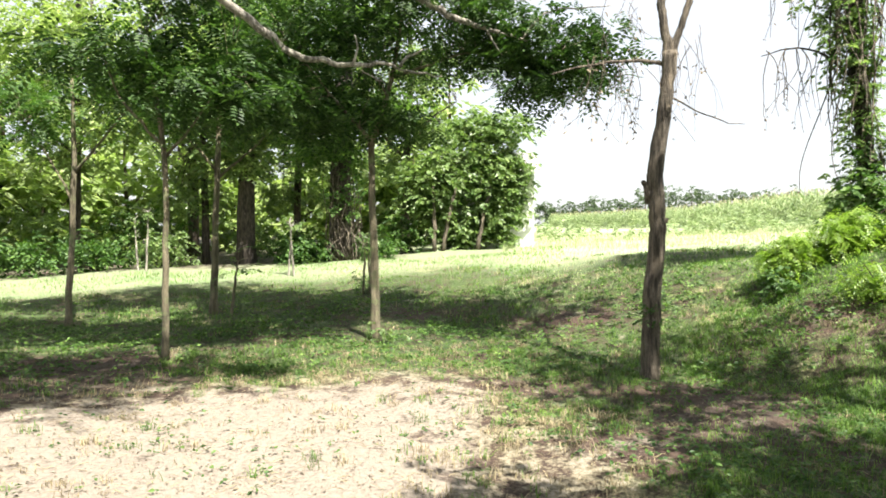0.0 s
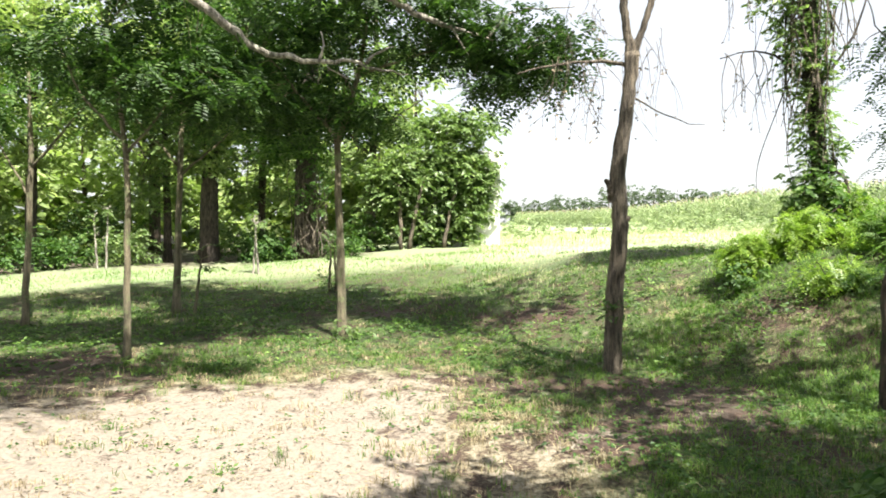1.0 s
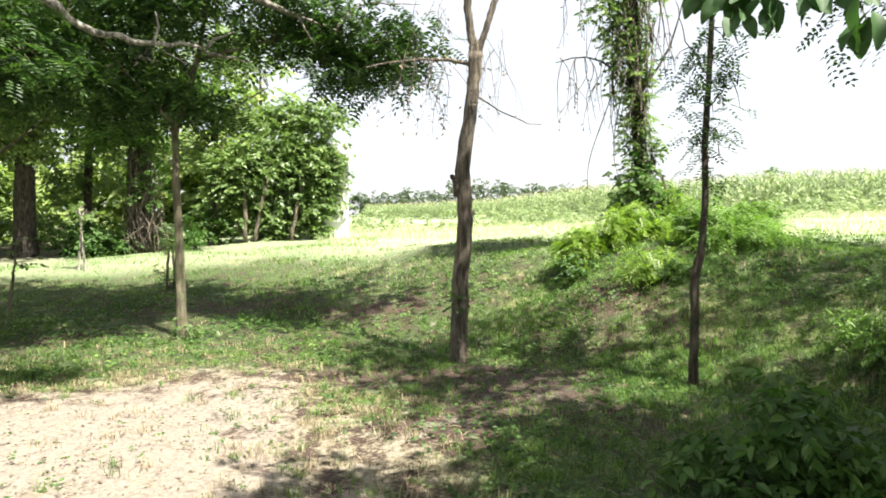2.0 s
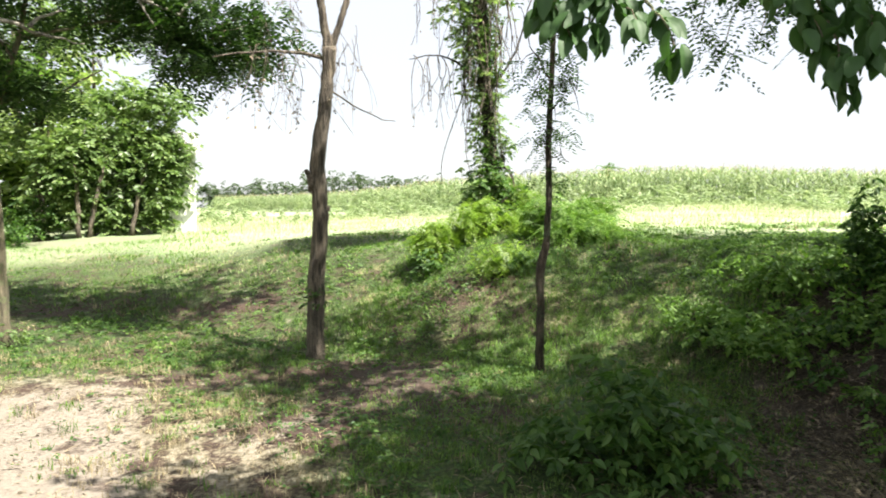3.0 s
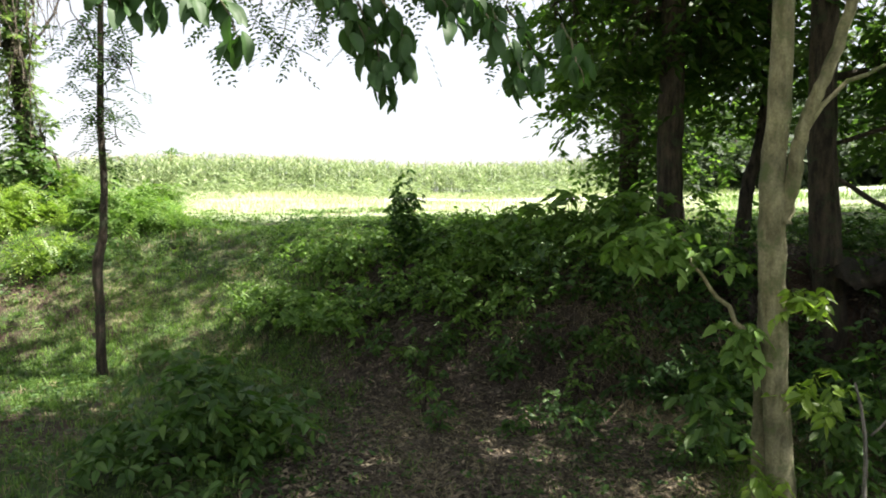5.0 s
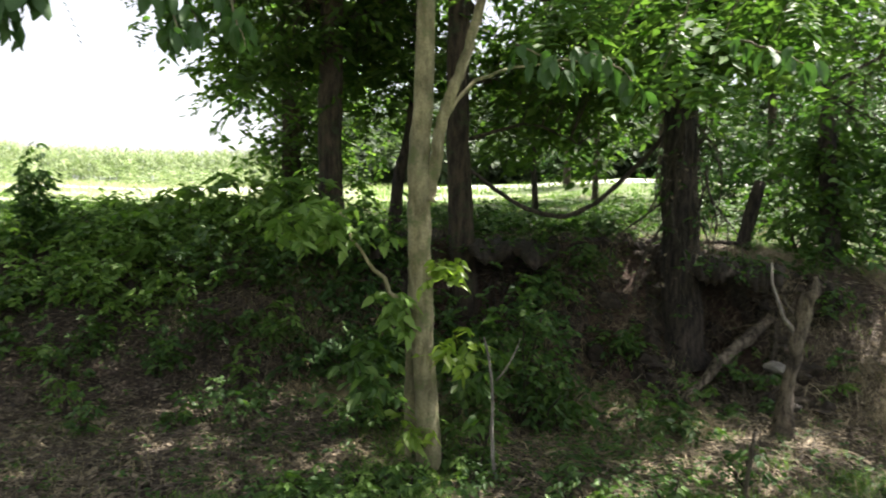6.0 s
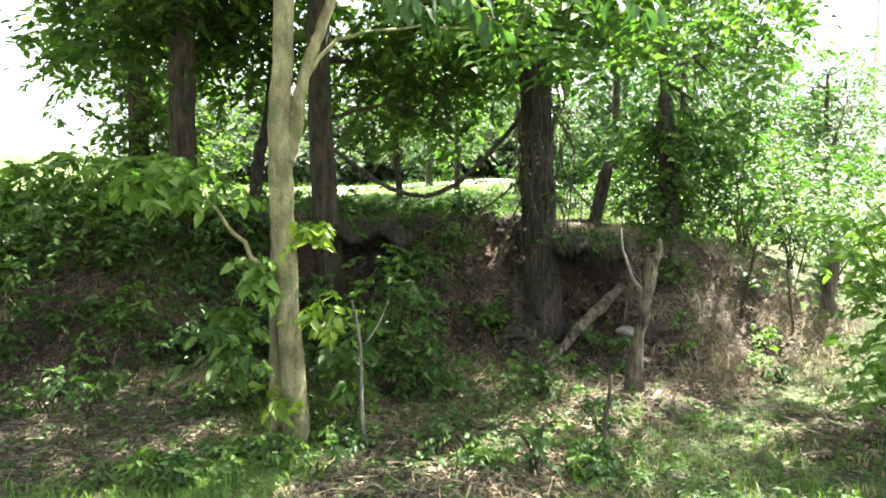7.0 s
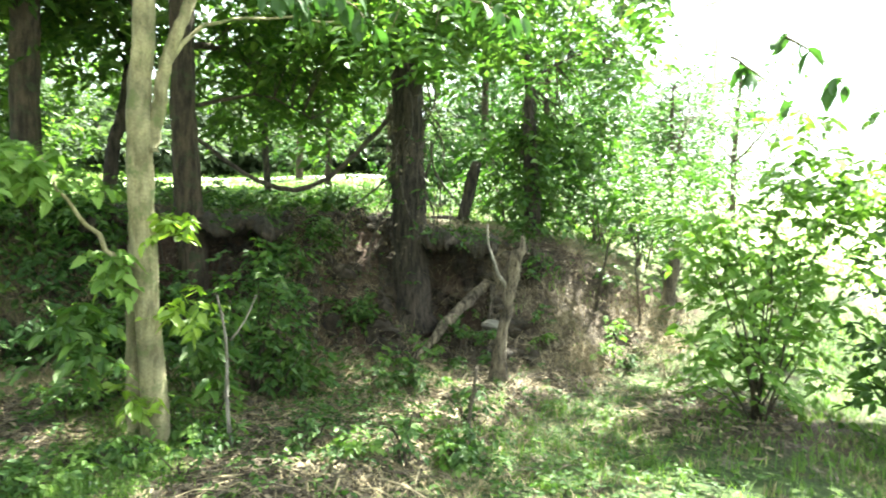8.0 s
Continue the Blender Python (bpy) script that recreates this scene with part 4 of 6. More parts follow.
tree("bank_tree", "straight brown tree on the lip of the bank", b, [([(0, 0, -0.3), (0, 0.01, 0.5), (0.01, 0.09, 1.35), (0.01, 0.16, 2.85), (0, 0.15, 6), (0, 0, 11)], (0.17, 0.145, 0.135, 0.125, 0.1, 0.05))], BARK_BROWN,
     [([(0, 0.1, 2.6), (1.2, -0.6, 2.9), (2.4, -0.9, 2.7)], (0.04, 0.012)), ([(0, 0, 3.4), (0.6, 1.0, 4.6), (1.0, 2.0, 5.4)], (0.06, 0.02)), ([(0.05, 0.0, 2.0), (0.3, -0.7, 2.25), (0.4, -1.3, 2.0)], (0.025, 0.008))],
     [((1.5, -1.0, 2.7), (1.2, 1.3, 1.1), 105), ((0.5, -0.9, 3.2), (1.2, 1.2, 0.8), 28), ((-0.8, 0.8, 6.8), (1.8, 1.6, 0.9), 120), ((1.8, -0.6, 7.6), (2.0, 2.0, 1.1), 56)], WOODS, "oval", 28, 0.25, 0.14, "bank trees", 62)
b = on(7.05, -2.8)
shaggy = tree("bank_tree", "dark furrowed tree with a root-flared foot on the bank", b, [([(0, 0, -0.4), (0.02, 0.05, 0.5), (0.05, 0.1, 1.3), (0.06, 0.14, 2.2), (0.09, 0.2, 3.1), (0.1, 0.2, 7), (0, 0, 12)], (0.25, 0.19, 0.175, 0.165, 0.155, 0.12, 0.05))], BARK_DARK,
     [([(0.1, 0.1, 2.9), (1.0, 0.8, 3.6), (2.0, 1.4, 3.9)], (0.06, 0.02)), ([(0.1, 0.1, 3.2), (0.4, -1.2, 4.2), (0.6, -2.4, 4.6)], (0.06, 0.02)), ([(0.1, 0.1, 2.9), (-0.8, 0.1, 3.3), (-1.6, 0.2, 3.0)], (0.04, 0.01))],
     [((0.9, 0.6, 3.3), (1.3, 1.2, 1.0), 95), ((-1.1, 0.2, 2.95), (0.6, 0.9, 0.5), 60), ((1.8, 0.6, 6.4), (1.9, 1.7, 0.9), 110), ((0.2, -1.9, 6.8), (1.9, 1.8, 1.0), 40), ((2.2, -2.6, 6.6), (1.8, 1.6, 0.9), 60)], WOODS, "oval", 28, 0.25, 0.15, "bank trees", 63)
hanging(shaggy, "vine_tangle", 91, 34, (0.0, 0.05, 2.0), (0.17, 0.2, 0.8), 1.1, VINE_BARK, 0.013)
gi = np.random.default_rng(92)
put("ivy", raw_mesh("ivy", *oval_sprays(gi, blob_points(gi, (-0.1, 0.05, 1.4), (0.16, 0.24, 0.9), 40, 0.8), 4, 0.05, 0.08, 0.5, 0.55, True)), UNDER, shaggy)
b = on(7.68, -4.69)
tree("bank_tree", "thin ivy-grown tree behind the bank", b, [([(0, 0, -0.3), (0.05, 0.08, 0.9), (0.08, 0.14, 1.9), (0.13, 0.2, 2.5), (0.1, 0.2, 5)], (0.12, 0.1, 0.05, 0.045, 0.03))], BARK_DARK,
     [([(0.1, 0.15, 2.0), (0.2, -0.7, 2.5), (0.2, -1.5, 2.4)], (0.025, 0.008))],
     [((0.05, 0.1, 0.8), (0.25, 0.25, 1.0), 50), ((0.2, -0.7, 1.2), (0.6, 0.8, 0.8), 40), ((0.2, -0.7, 2.9), (1.1, 1.4, 1.1), 70), ((0.2, 0.3, 5), (1.8, 1.8, 1.6), 90)], VINE_LEAF, "oval", 24, 0.2, 0.12, "bank trees", 64)
b = on(8.95, 0.42)
tree("bank_tree", "small dark leaning tree behind the bank", b, [([(0, 0, -0.2), (0.0, -0.05, 0.7), (0.05, -0.2, 1.3), (0.1, -0.3, 4)], (0.09, 0.08, 0.07, 0.03))], BARK_DARK, (), [((0.3, 0, 2.2), (1.0, 1.0, 1.0), 65), ((0.5, 0.2, 3.8), (1.5, 1.5, 1.2), 44)], WOODS, "oval", 26, 0.22, 0.13, "bank trees", 65)
b = spot(99, 12.5)
tree("bank_tree", "leafy tree behind the bank with low boughs", b, [([(0, 0, -0.3), (0.1, 0.15, 2), (0.1, -0.1, 4), (0, 0, 8)], (0.06, 0.05, 0.045, 0.02))], BARK_DARK, [([(0.1, 0.15, 2), (-0.8, 0.6, 2.8), (-1.4, 1.2, 3)], (0.03, 0.01))], [((-0.2, 0.2, 3.6), (2.0, 2.4, 1.6), 75), ((0.2, -0.2, 2.0), (1.2, 1.5, 0.9), 50), ((0.5, -2.0, 6.5), (2.6, 2.6, 1.4), 150)], WOODS, "oval", 26, 0.26, 0.15, "bank trees", 67)
b = spot(78.5, 12.0)
tree("bank_tree", "dense dark tree behind the undergrowth", b, [([(0, 0, -0.3), (0, 0, 3), (0.1, 0, 6), (0, 0, 10)], (0.17, 0.15, 0.12, 0.05))], BARK_BROWN,
     [([(0, 0, 2.5), (0.6, 1.0, 3.4), (1, 1.6, 3.8)], (0.05, 0.015))], [((0.3, -0.1, 2.6), (1.0, 1.5, 1.7), 150), ((0.1, -0.4, 0.9), (0.9, 1.2, 0.8), 60), ((0.3, 0.3, 6.5), (2.2, 2.4, 1.6), 100)], WOODS, "oval", 26, 0.28, 0.16, "bank trees", 66)
# Added out of view; its lobes are placed by their shadows on the slope.
tree("locust_tree", "unseen locust added to shade the crest", on(12.6, 1.7), [([(0, 0, -0.3), (-0.1, 0.2, 3), (-0.4, 0.5, 6), (-0.6, 0.8, 9)], (0.14, 0.12, 0.09, 0.04))], BARK_BROWN,
     [([(-0.4, 0.5, 5.5), (-2.2, 1.7, 6.6), (-4.1, 2.6, 6.4)], (0.06, 0.012)), ([(-0.4, 0.5, 5.6), (-0.4, 3.0, 7.0), (-0.2, 5.2, 7.2)], (0.06, 0.012))],
     [((-3.9, 2.6, 6.2), (1.5, 1.5, 0.8), 60), ((-0.2, 4.6, 7.4), (2.0, 2.0, 0.9), 80), ((-2.2, 1.6, 7.8), (2.0, 1.6, 0.9), 48), ((0.4, 2.6, 8.4), (2.0, 2.0, 1.0), 90)], LOCUST, "pinnate", 6, 0.26, 0.3, "", 68, 0.065)

# Tree out of view, added only to cast shade on the lawn.
b = on(5.4, -9.9)
tree("unseen_shade_tree", "unseen tree added to shade the lawn", b, [([(0, 0, -0.3), (0.1, 0, 3), (0, 0.2, 6), (0, 0.3, 9)], (0.14, 0.12, 0.09, 0.04))], BARK_BROWN,
     [([(0, 0, 4.5), (-0.8, 1.4, 6.2), (-1.2, 2.4, 7)], (0.05, 0.015))], [((0.9, 1.6, 7.8), (1.5, 1.5, 0.7), 55), ((0.4, 3.2, 7.4), (1.2, 1.2, 0.6), 34), ((2.6, 2.6, 8.0), (1.3, 1.3, 0.6), 46)], SUNNY, "oval", 24, 0.24, 0.14, "", 69)

# stub, snag, log, sticks, hanging vine
b = on(8.05, -3.79)
t = thing("broken_stub", b, "broken dark stub leaning on the bank", "dead wood")
put("wood", tube_mesh("wood", [(curve_pts([(0, 0, -0.15), (-0.03, -0.07, 0.4), (-0.07, -0.16, 0.85)], 7, 0.012, 1), [0.1, 0.085, 0.08, 0.075, 0.075, 0.08, 0.06])], 9, 0.35, 3), BARK_DARK, t)
put("branch", tube_mesh("branch", [([(0, 0, 0.1), (-0.1, 0.3, 0.12), (-0.15, 0.6, 0.1)], [0.03, 0.025, 0.015])], 6, 0.2), BARK_DARK, t)
b = on(5.45, -3.02)
t = thing("dead_snag", b, "pale broken snag standing at the foot of the bank", "dead wood")
put("wood", tube_mesh("wood", [(curve_pts([(0, 0, -0.2), (-0.02, -0.07, 0.5), (-0.04, -0.12, 1.0), (-0.08, -0.19, 1.36)], 12, 0.016, 2), [0.11, 0.085, 0.06, 0.05, 0.045, 0.048, 0.05, 0.048, 0.052, 0.05, 0.04, 0.012])], 11, 0.7, 5, 0.2), BARK_FLAKY, t)
put("fork", tube_mesh("fork", [(curve_pts([(-0.03, -0.1, 0.85), (0.0, 0.06, 1.0), (0.02, 0.12, 1.45)], 6, 0.01, 3), [0.022, 0.02, 0.017, 0.014, 0.012, 0.008])], 6), DEADWOOD, t)
put("knot", tube_mesh("knot", [([(-0.02, -0.02, 0.24), (-0.03, -0.12, 0.27), (-0.03, -0.17, 0.27)], [0.05, 0.04, 0.015])], 7, 0.3), BARK_DARK, t)
a, c = on(6.41, -2.55, 0.05), on(7.0, -3.7, 0.1)
t = thing("fallen_log", a, "bleached fallen log lying up the bank", "log")
put("wood", tube_mesh("wood", [(curve_pts([(0, 0, 0), tuple((c - a) * 0.5 + Vector((0, 0, 0.02))), tuple(c - a)], 11, 0.016, 4), [0.02, 0.035, 0.045, 0.052, 0.05, 0.056, 0.056, 0.06, 0.056, 0.052, 0.04])], 9, 0.6, 6, 0.15), BARK_FLAKY, t)
for nm, lab, x, y, pts, rad, mat in [
        ("stick", "short grey stick standing in the litter", 4.02, -2.11, [(0, 0, -0.1), (0.01, 0.0, 0.25), (-0.01, -0.03, 0.58)], (0.016, 0.012), BARK_GREY),
        ("bare_sapling", "bare pale forked sapling", 4.54, -0.62, [(0, 0, -0.1), (-0.02, 0.06, 0.22), (0.0, 0.03, 0.72), (0.01, 0.12, 1.02)], (0.018, 0.007), DEADWOOD),
        ("bare_sapling", "slanting bare stem on the brown bank", 6.43, -4.79, [(0, 0, -0.1), (-0.03, -0.04, 0.35), (-0.08, -0.1, 0.8)], (0.02, 0.012), BARK_BROWN),
        ("bare_sapling", "crooked thin stem on the bank", 6.15, -5.2, [(0, 0, -0.1), (0.02, -0.02, 0.35), (0.06, 0.04, 0.7)], (0.015, 0.007), BARK_BROWN),
        ("stump_post", "dark broken stump on the bank's lip", 6.75, -4.15, [(0, 0, -0.15), (0.0, 0.0, 0.2), (0.01, 0, 0.4)], (0.05, 0.04), BARK_DARK),
        ("stump_post", "grey leaning stump beside the bush", 6.3, -5.72, [(0, 0, -0.2), (-0.02, -0.03, 0.3), (-0.04, -0.05, 0.75)], (0.08, 0.07), BARK_GREY)]:
    t = thing(nm, on(x, y), lab, "stick" if nm != "stump_post" else "stump")
    put("stem", tube_mesh("stem", [(curve_pts(pts, 8, 0.006, int(10 * x)), list(np.linspace(rad[0], rad[1], 8)))], 7, 0.25, 3), mat, t)
    if nm == "bare_sapling":
        put("twig", tube_mesh("twig", [(curve_pts([pts[2], (pts[2][0] + 0.02, pts[2][1] - 0.1, pts[2][2] + 0.1), (pts[2][0], pts[2][1] - 0.16, pts[2][2] + 0.3)], 5), [0.008, 0.007, 0.006, 0.005, 0.004])], 5), mat, t)
v_pts = curve_pts([(7.7, -0.4, 2.34), (7.86, -0.75, 2.11), (7.82, -1.10, 1.86), (7.75, -1.52, 1.74), (7.68, -1.87, 1.86), (7.59, -2.18, 2.15), (7.3, -2.62, 2.7), (7.15, -2.7, 3.2)], 30, 0.004, 8)
vine_a = Vector(v_pts[0])
t = thing("hanging_vine", vine_a, "thick dark vine slung between two trees", "vine")
put("stem", tube_mesh("stem", [(local(vine_a, v_pts), list(0.017 + 0.012 * np.sin(np.linspace(0.2, 2.9, 30))))], 8, 0.3, 9), VINE_BARK, t)

# bushes at the edge of the lawn
bush("lawn_bush", "bright green many-stemmed bush at the lawn's edge", on(3.75, -4.45), [((0.0, 0.05, 1.0), (0.7, 0.75, 0.7), 150), ((-0.25, -0.35, 1.85), (0.7, 0.6, 0.5), 110), ((0.1, 0.1, 0.45), (0.55, 0.55, 0.35), 60), ((0.1, 0.55, 1.45), (0.3, 0.35, 0.35), 40)], LUSH, 10, 0.14, 0.092, "oval", "lawn bushes", 71, 16)
bush("lawn_bush", "tall bright bush beside the lawn", on(2.9, -5.75), [((0.0, 0.0, 1.6), (0.95, 0.9, 1.3), 280), ((0.1, 0.2, 0.5), (0.8, 0.8, 0.5), 120)], UNDER, 10, 0.16, 0.11, "oval", "lawn bushes", 72, 16)

# ---- the overgrown shed ----
def box(bm, lo, hi):
    r = bmesh.ops.create_cube(bm, size=1.0)["verts"]
    lo, hi = Vector(lo), Vector(hi)
    for v in r:
        v.co = Vector([(lo[k] + hi[k]) / 2 + v.co[k] * (hi[k] - lo[k]) for k in range(3)])


b = on(1.9, 28.6)
shed = thing("shed", b, "old white shed almost hidden under vines", "shed")
bm = bmesh.new()
box(bm, (-1.75, -1.2, -0.6), (1.75, -1.1, 3.2)), box(bm, (-1.75, 1.1, -0.6), (1.75, 1.2, 3.2))
box(bm, (-1.75, -1.1, -0.6), (-1.65, 1.1, 3.2)), box(bm, (1.65, -1.1, -0.6), (1.75, 1.1, 3.2))
part("wall", bm, WHITEWASH, shed)
bm = bmesh.new()
for s in (-1, 1):
    q = [bm.verts.new(p) for p in ((-2.0, s * 1.5, 3.05), (2.0, s * 1.5, 3.05), (2.0, 0, 3.95), (-2.0, 0, 3.95), (-2.0, s * 1.5, 2.99), (2.0, s * 1.5, 2.99), (2.0, 0, 3.89), (-2.0, 0, 3.89))]
    for f in ((0, 1, 2, 3), (4, 5, 6, 7), (0, 1, 5, 4), (1, 2, 6, 5), (3, 0, 4, 7)):
        bm.faces.new([q[i] for i in f])
part("roof", bm, TIN, shed)
bm = bmesh.new()
box(bm, (-2.02, -1.56, 2.93), (2.02, -1.51, 3.07))
part("fascia", bm, WHITEWASH, shed)
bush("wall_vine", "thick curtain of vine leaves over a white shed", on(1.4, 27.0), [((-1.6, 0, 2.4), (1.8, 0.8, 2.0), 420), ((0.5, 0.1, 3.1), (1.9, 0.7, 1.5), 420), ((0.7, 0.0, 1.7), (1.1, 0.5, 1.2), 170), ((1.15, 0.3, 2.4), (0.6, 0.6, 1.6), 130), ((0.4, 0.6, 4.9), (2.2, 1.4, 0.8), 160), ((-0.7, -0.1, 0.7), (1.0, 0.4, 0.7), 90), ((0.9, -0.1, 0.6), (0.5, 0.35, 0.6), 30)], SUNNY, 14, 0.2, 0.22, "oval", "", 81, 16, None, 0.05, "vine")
for x, y, dx, h in [(-0.3, 26.3, -0.1, 2.6), (0.0, 26.2, 0.6, 2.8), (1.35, 26.5, 0.5, 2.6)]:
    t = thing("slim_trunk", on(x, y), "pale leaning slim trunk in front of the vines", "tree", "slim pale trunks")
    put("stem", tube_mesh("stem", [(curve_pts([(0, 0, -0.1), (dx * 0.4, 0, h * 0.5), (dx, 0.1, h)], 7, 0.02, int(10 * h)), [0.1, 0.085, 0.075, 0.07, 0.065, 0.055, 0.04])], 8, 0.2, 2), BARK_GREY, t)

# ---- woods beside the hollow ----
# Lime and sunny leaves carry the light on the wood in their colour.
for k, (x, y, r, h, lean, mat) in enumerate([(-7.24, 24.97, 0.34, 13, 0.2, BARK_DARK), (-8.87, 25.5, 0.15, 11, -0.1, BARK_DARK), (-3.62, 23.72, 0.4, 14, 0.3, BARK_DARK), (-5.9, 27.5, 0.16, 11, 0.2, BARK_BROWN),
                                            (-13.0, 24.0, 0.2, 12, 0.3, BARK_DARK), (-16.5, 21.5, 0.22, 12, -0.2, BARK_DARK), (-11.0, 30.0, 0.25, 14, 0.1, BARK_BROWN), (-19.5, 26.0, 0.25, 14, 0.3, BARK_DARK),
                                            (-1.8, 31.5, 0.22, 12, 0.3, BARK_BROWN), (-20.5, 17.5, 0.22, 13, 0.2, BARK_DARK)]):
    low = 3.0 if k % 2 else 4.2
    tree("wood_tree", "tall shady tree at the edge of the wood" if k != 2 else "stout vine-hung tree at the edge of the wood", on(x, y), [([(0, 0, -0.3), (lean * 0.3, 0, h * 0.3), (lean, 0, h * 0.6), (lean, 0, h)], (r, r * 0.85, r * 0.6, 0.05))], mat,
         [([(lean * 0.3, 0, h * 0.34), (-1.2, -0.6, h * 0.45), (-2.2, -1.0, h * 0.5)], (r * 0.35, 0.02)), ([(lean * 0.4, 0, h * 0.38), (1.3, -0.5, h * 0.5), (2.4, -0.8, h * 0.55)], (r * 0.35, 0.02))],
         [((-1.3, 0, h * 0.86), (1.9, 1.9, h * 0.13), 45), ((1.4, -0.3, h * 0.72), (1.8, 1.8, h * 0.12), 45), ((-1.5, -0.7, low + 2.2), (1.7, 1.5, 1.1), 80), ((1.3, -0.8, low + 1.0), (1.7, 1.4, 0.9), 70), ((-0.3, -0.4, low - 0.4), (1.5, 1.2, 0.6), 40), ((0.4, -2.4, low + 3.4), (2.3, 1.5, 0.9), 80)], WOODS if k == 2 else SUNNY if k in (1, 3, 8) else SUNLIT_LIME, "oval", 26, 0.34, 0.2, "wood trees", 100 + k, shell=0.4)
b = on(-3.4, 23.2)
g2 = np.random.default_rng(9)
t = thing("root_vines", b, "tangle of pale hanging vines round a stout trunk", "vine")
lines = []
for k in range(26):
    x0 = g2.normal(0, 0.32)
    lines.append(([(x0 + g2.normal(0, 0.12), g2.normal(0, 0.15), z) for z in np.linspace(0, g2.uniform(1.6, 3.6), 7)], list(np.linspace(0.022, 0.012, 7))))
put("vine_tangle", tube_mesh("vine_tangle", lines, 5), DRY_VINE, t)
c = blob_points(g2, (0, 0, 3.0), (0.9, 0.6, 2.2), 90)
put("foliage", raw_mesh("foliage", *oval_sprays(g2, c, 16, 0.2, 0.13)), VINE_LEAF, t)
# Most shrubs take the darker leaf for the shade inside the wood.
for k, (x, y, w, h) in enumerate([(-15.5, 19.5, 1.4, 0.9), (-13.4, 21.5, 1.3, 0.9), (-11.5, 22.5, 1.2, 0.8), (-9.8, 23.8, 1.0, 0.8), (-17.5, 17.5, 1.4, 1.0), (-12.0, 27, 2.0, 1.6), (-15.5, 25, 2.2, 1.8), (-5.6, 25.0, 0.7, 0.7), (-4.6, 23.4, 0.7, 0.6), (-8.2, 29.5, 1.3, 1.0), (-2.4, 24.0, 0.6, 0.55), (-1.5, 27.2, 0.9, 1.1)]):
    bush("wood_shrub", "shaded shrub at the foot of the wood", on(x, y), [((0, 0, h * 0.8), (w, w * 0.7, h * 0.9), 100)], UNDER if k % 3 else SUNNY, 18, 0.3, 0.15, "oval", "wood shrubs", 130 + k)
for k, (x, y, dx, h) in enumerate([(-4.28, 19.54, -0.12, 1.6), (-4.45, 19.6, 0.1, 1.4), (-1.75, 16.6, -0.1, 1.3), (-1.95, 16.5, 0.08, 1.2), (-4.4, 14.1, 0.15, 1.1), (-9.6, 22.0, 0.1, 1.9), (-9.9, 22.1, -0.1, 1.6), (-19.0, 21.5, 0, 1.6)]):
    tree("young_shoot", "thin young shoot with a few leaves", on(x, y), [([(0, 0, -0.1), (dx * 0.5, 0, h * 0.5), (dx, 0, h)], (0.035, 0.03, 0.012))], DEADWOOD if k in (0, 1, 5, 6) else BARK_YOUNG, (), [((dx, 0, h), (0.35, 0.3, 0.35), 9)], SUNNY, "oval", 10, 0.12, 0.1, "young shoots", 150 + k)
# foot of the small trees
bush("foot_weeds", "fresh weeds round the foot of a sapling", on(-1.1, 11.7), [((0, 0, 0.15), (0.35, 0.3, 0.25), 30)], SUNNY, 6, 0.06, 0.08, "oval", "", 160)
bush("foot_weeds", "small tuft of weeds beside a sapling", on(-3.85, 9.9), [((0, 0, 0.08), (0.2, 0.2, 0.14), 16)], SUNNY, 6, 0.05, 0.07, "oval", "", 161)
bush("foot_weeds", "low clump of shoots among stems", on(-1.85, 16.4), [((0, 0, 0.3), (0.4, 0.3, 0.4), 26)], UNDER, 6, 0.08, 0.08, "oval", "", 162)

# backdrop of woods further off: behind the left wood, and beyond the track
def far_trees(name, label, spots, foliage, group, seed, size=0.3, each=18, n=150):
    for k, (az, r, h, w) in enumerate(spots):
        tree(name, label, spot(az, r), [([(0, 0, -0.4), (0.1, 0, h * 0.4), (0, 0, h * 0.9)], (h * 0.022, h * 0.017, 0.04))], BARK_BROWN, [([(0, 0, h * 0.35), (-w * 0.4, 0, h * 0.5), (-w * 0.6, 0, h * 0.6)], (h * 0.008, 0.02)), ([(0, 0, h * 0.35), (w * 0.4, 0, h * 0.5), (w * 0.6, 0, h * 0.65)], (h * 0.008, 0.02))],
             [((0, 0, h * 0.52), (w, w, h * 0.5), n), ((w * 0.5, -w * 0.4, h * 0.25), (w * 0.7, w * 0.6, h * 0.22), n // 3)], foliage, "oval", each, w * 0.14, size, group, seed + k, shell=0.45, twigs=False)


# Light leaf colour stands in for sun on the deeper woods.
far_trees("background_tree", "leafy tree deep in the wood", [(-48, 31, 6, 3), (-41, 33, 5.5, 3), (-36, 35, 6, 3), (-30.5, 34, 5, 2.8), (-25, 36, 6, 3), (-18, 38, 4.5, 2.6), (-11.5, 38, 4.5, 2.6), (-6.5, 37, 6, 2.6), (-2.5, 36, 5.5, 2.6), (-46, 40, 15, 4.5), (-39, 42, 16, 5), (-33, 44, 15, 5), (-27, 43, 17, 5), (-21, 46, 15, 5), (-15.5, 48, 16, 5), (-10, 44, 14, 4.5), (-4.5, 47, 14, 4.5), (0.5, 42, 11, 3.6)], SUNLIT_LIME, "background woods", 200, 0.62, 12, 120)
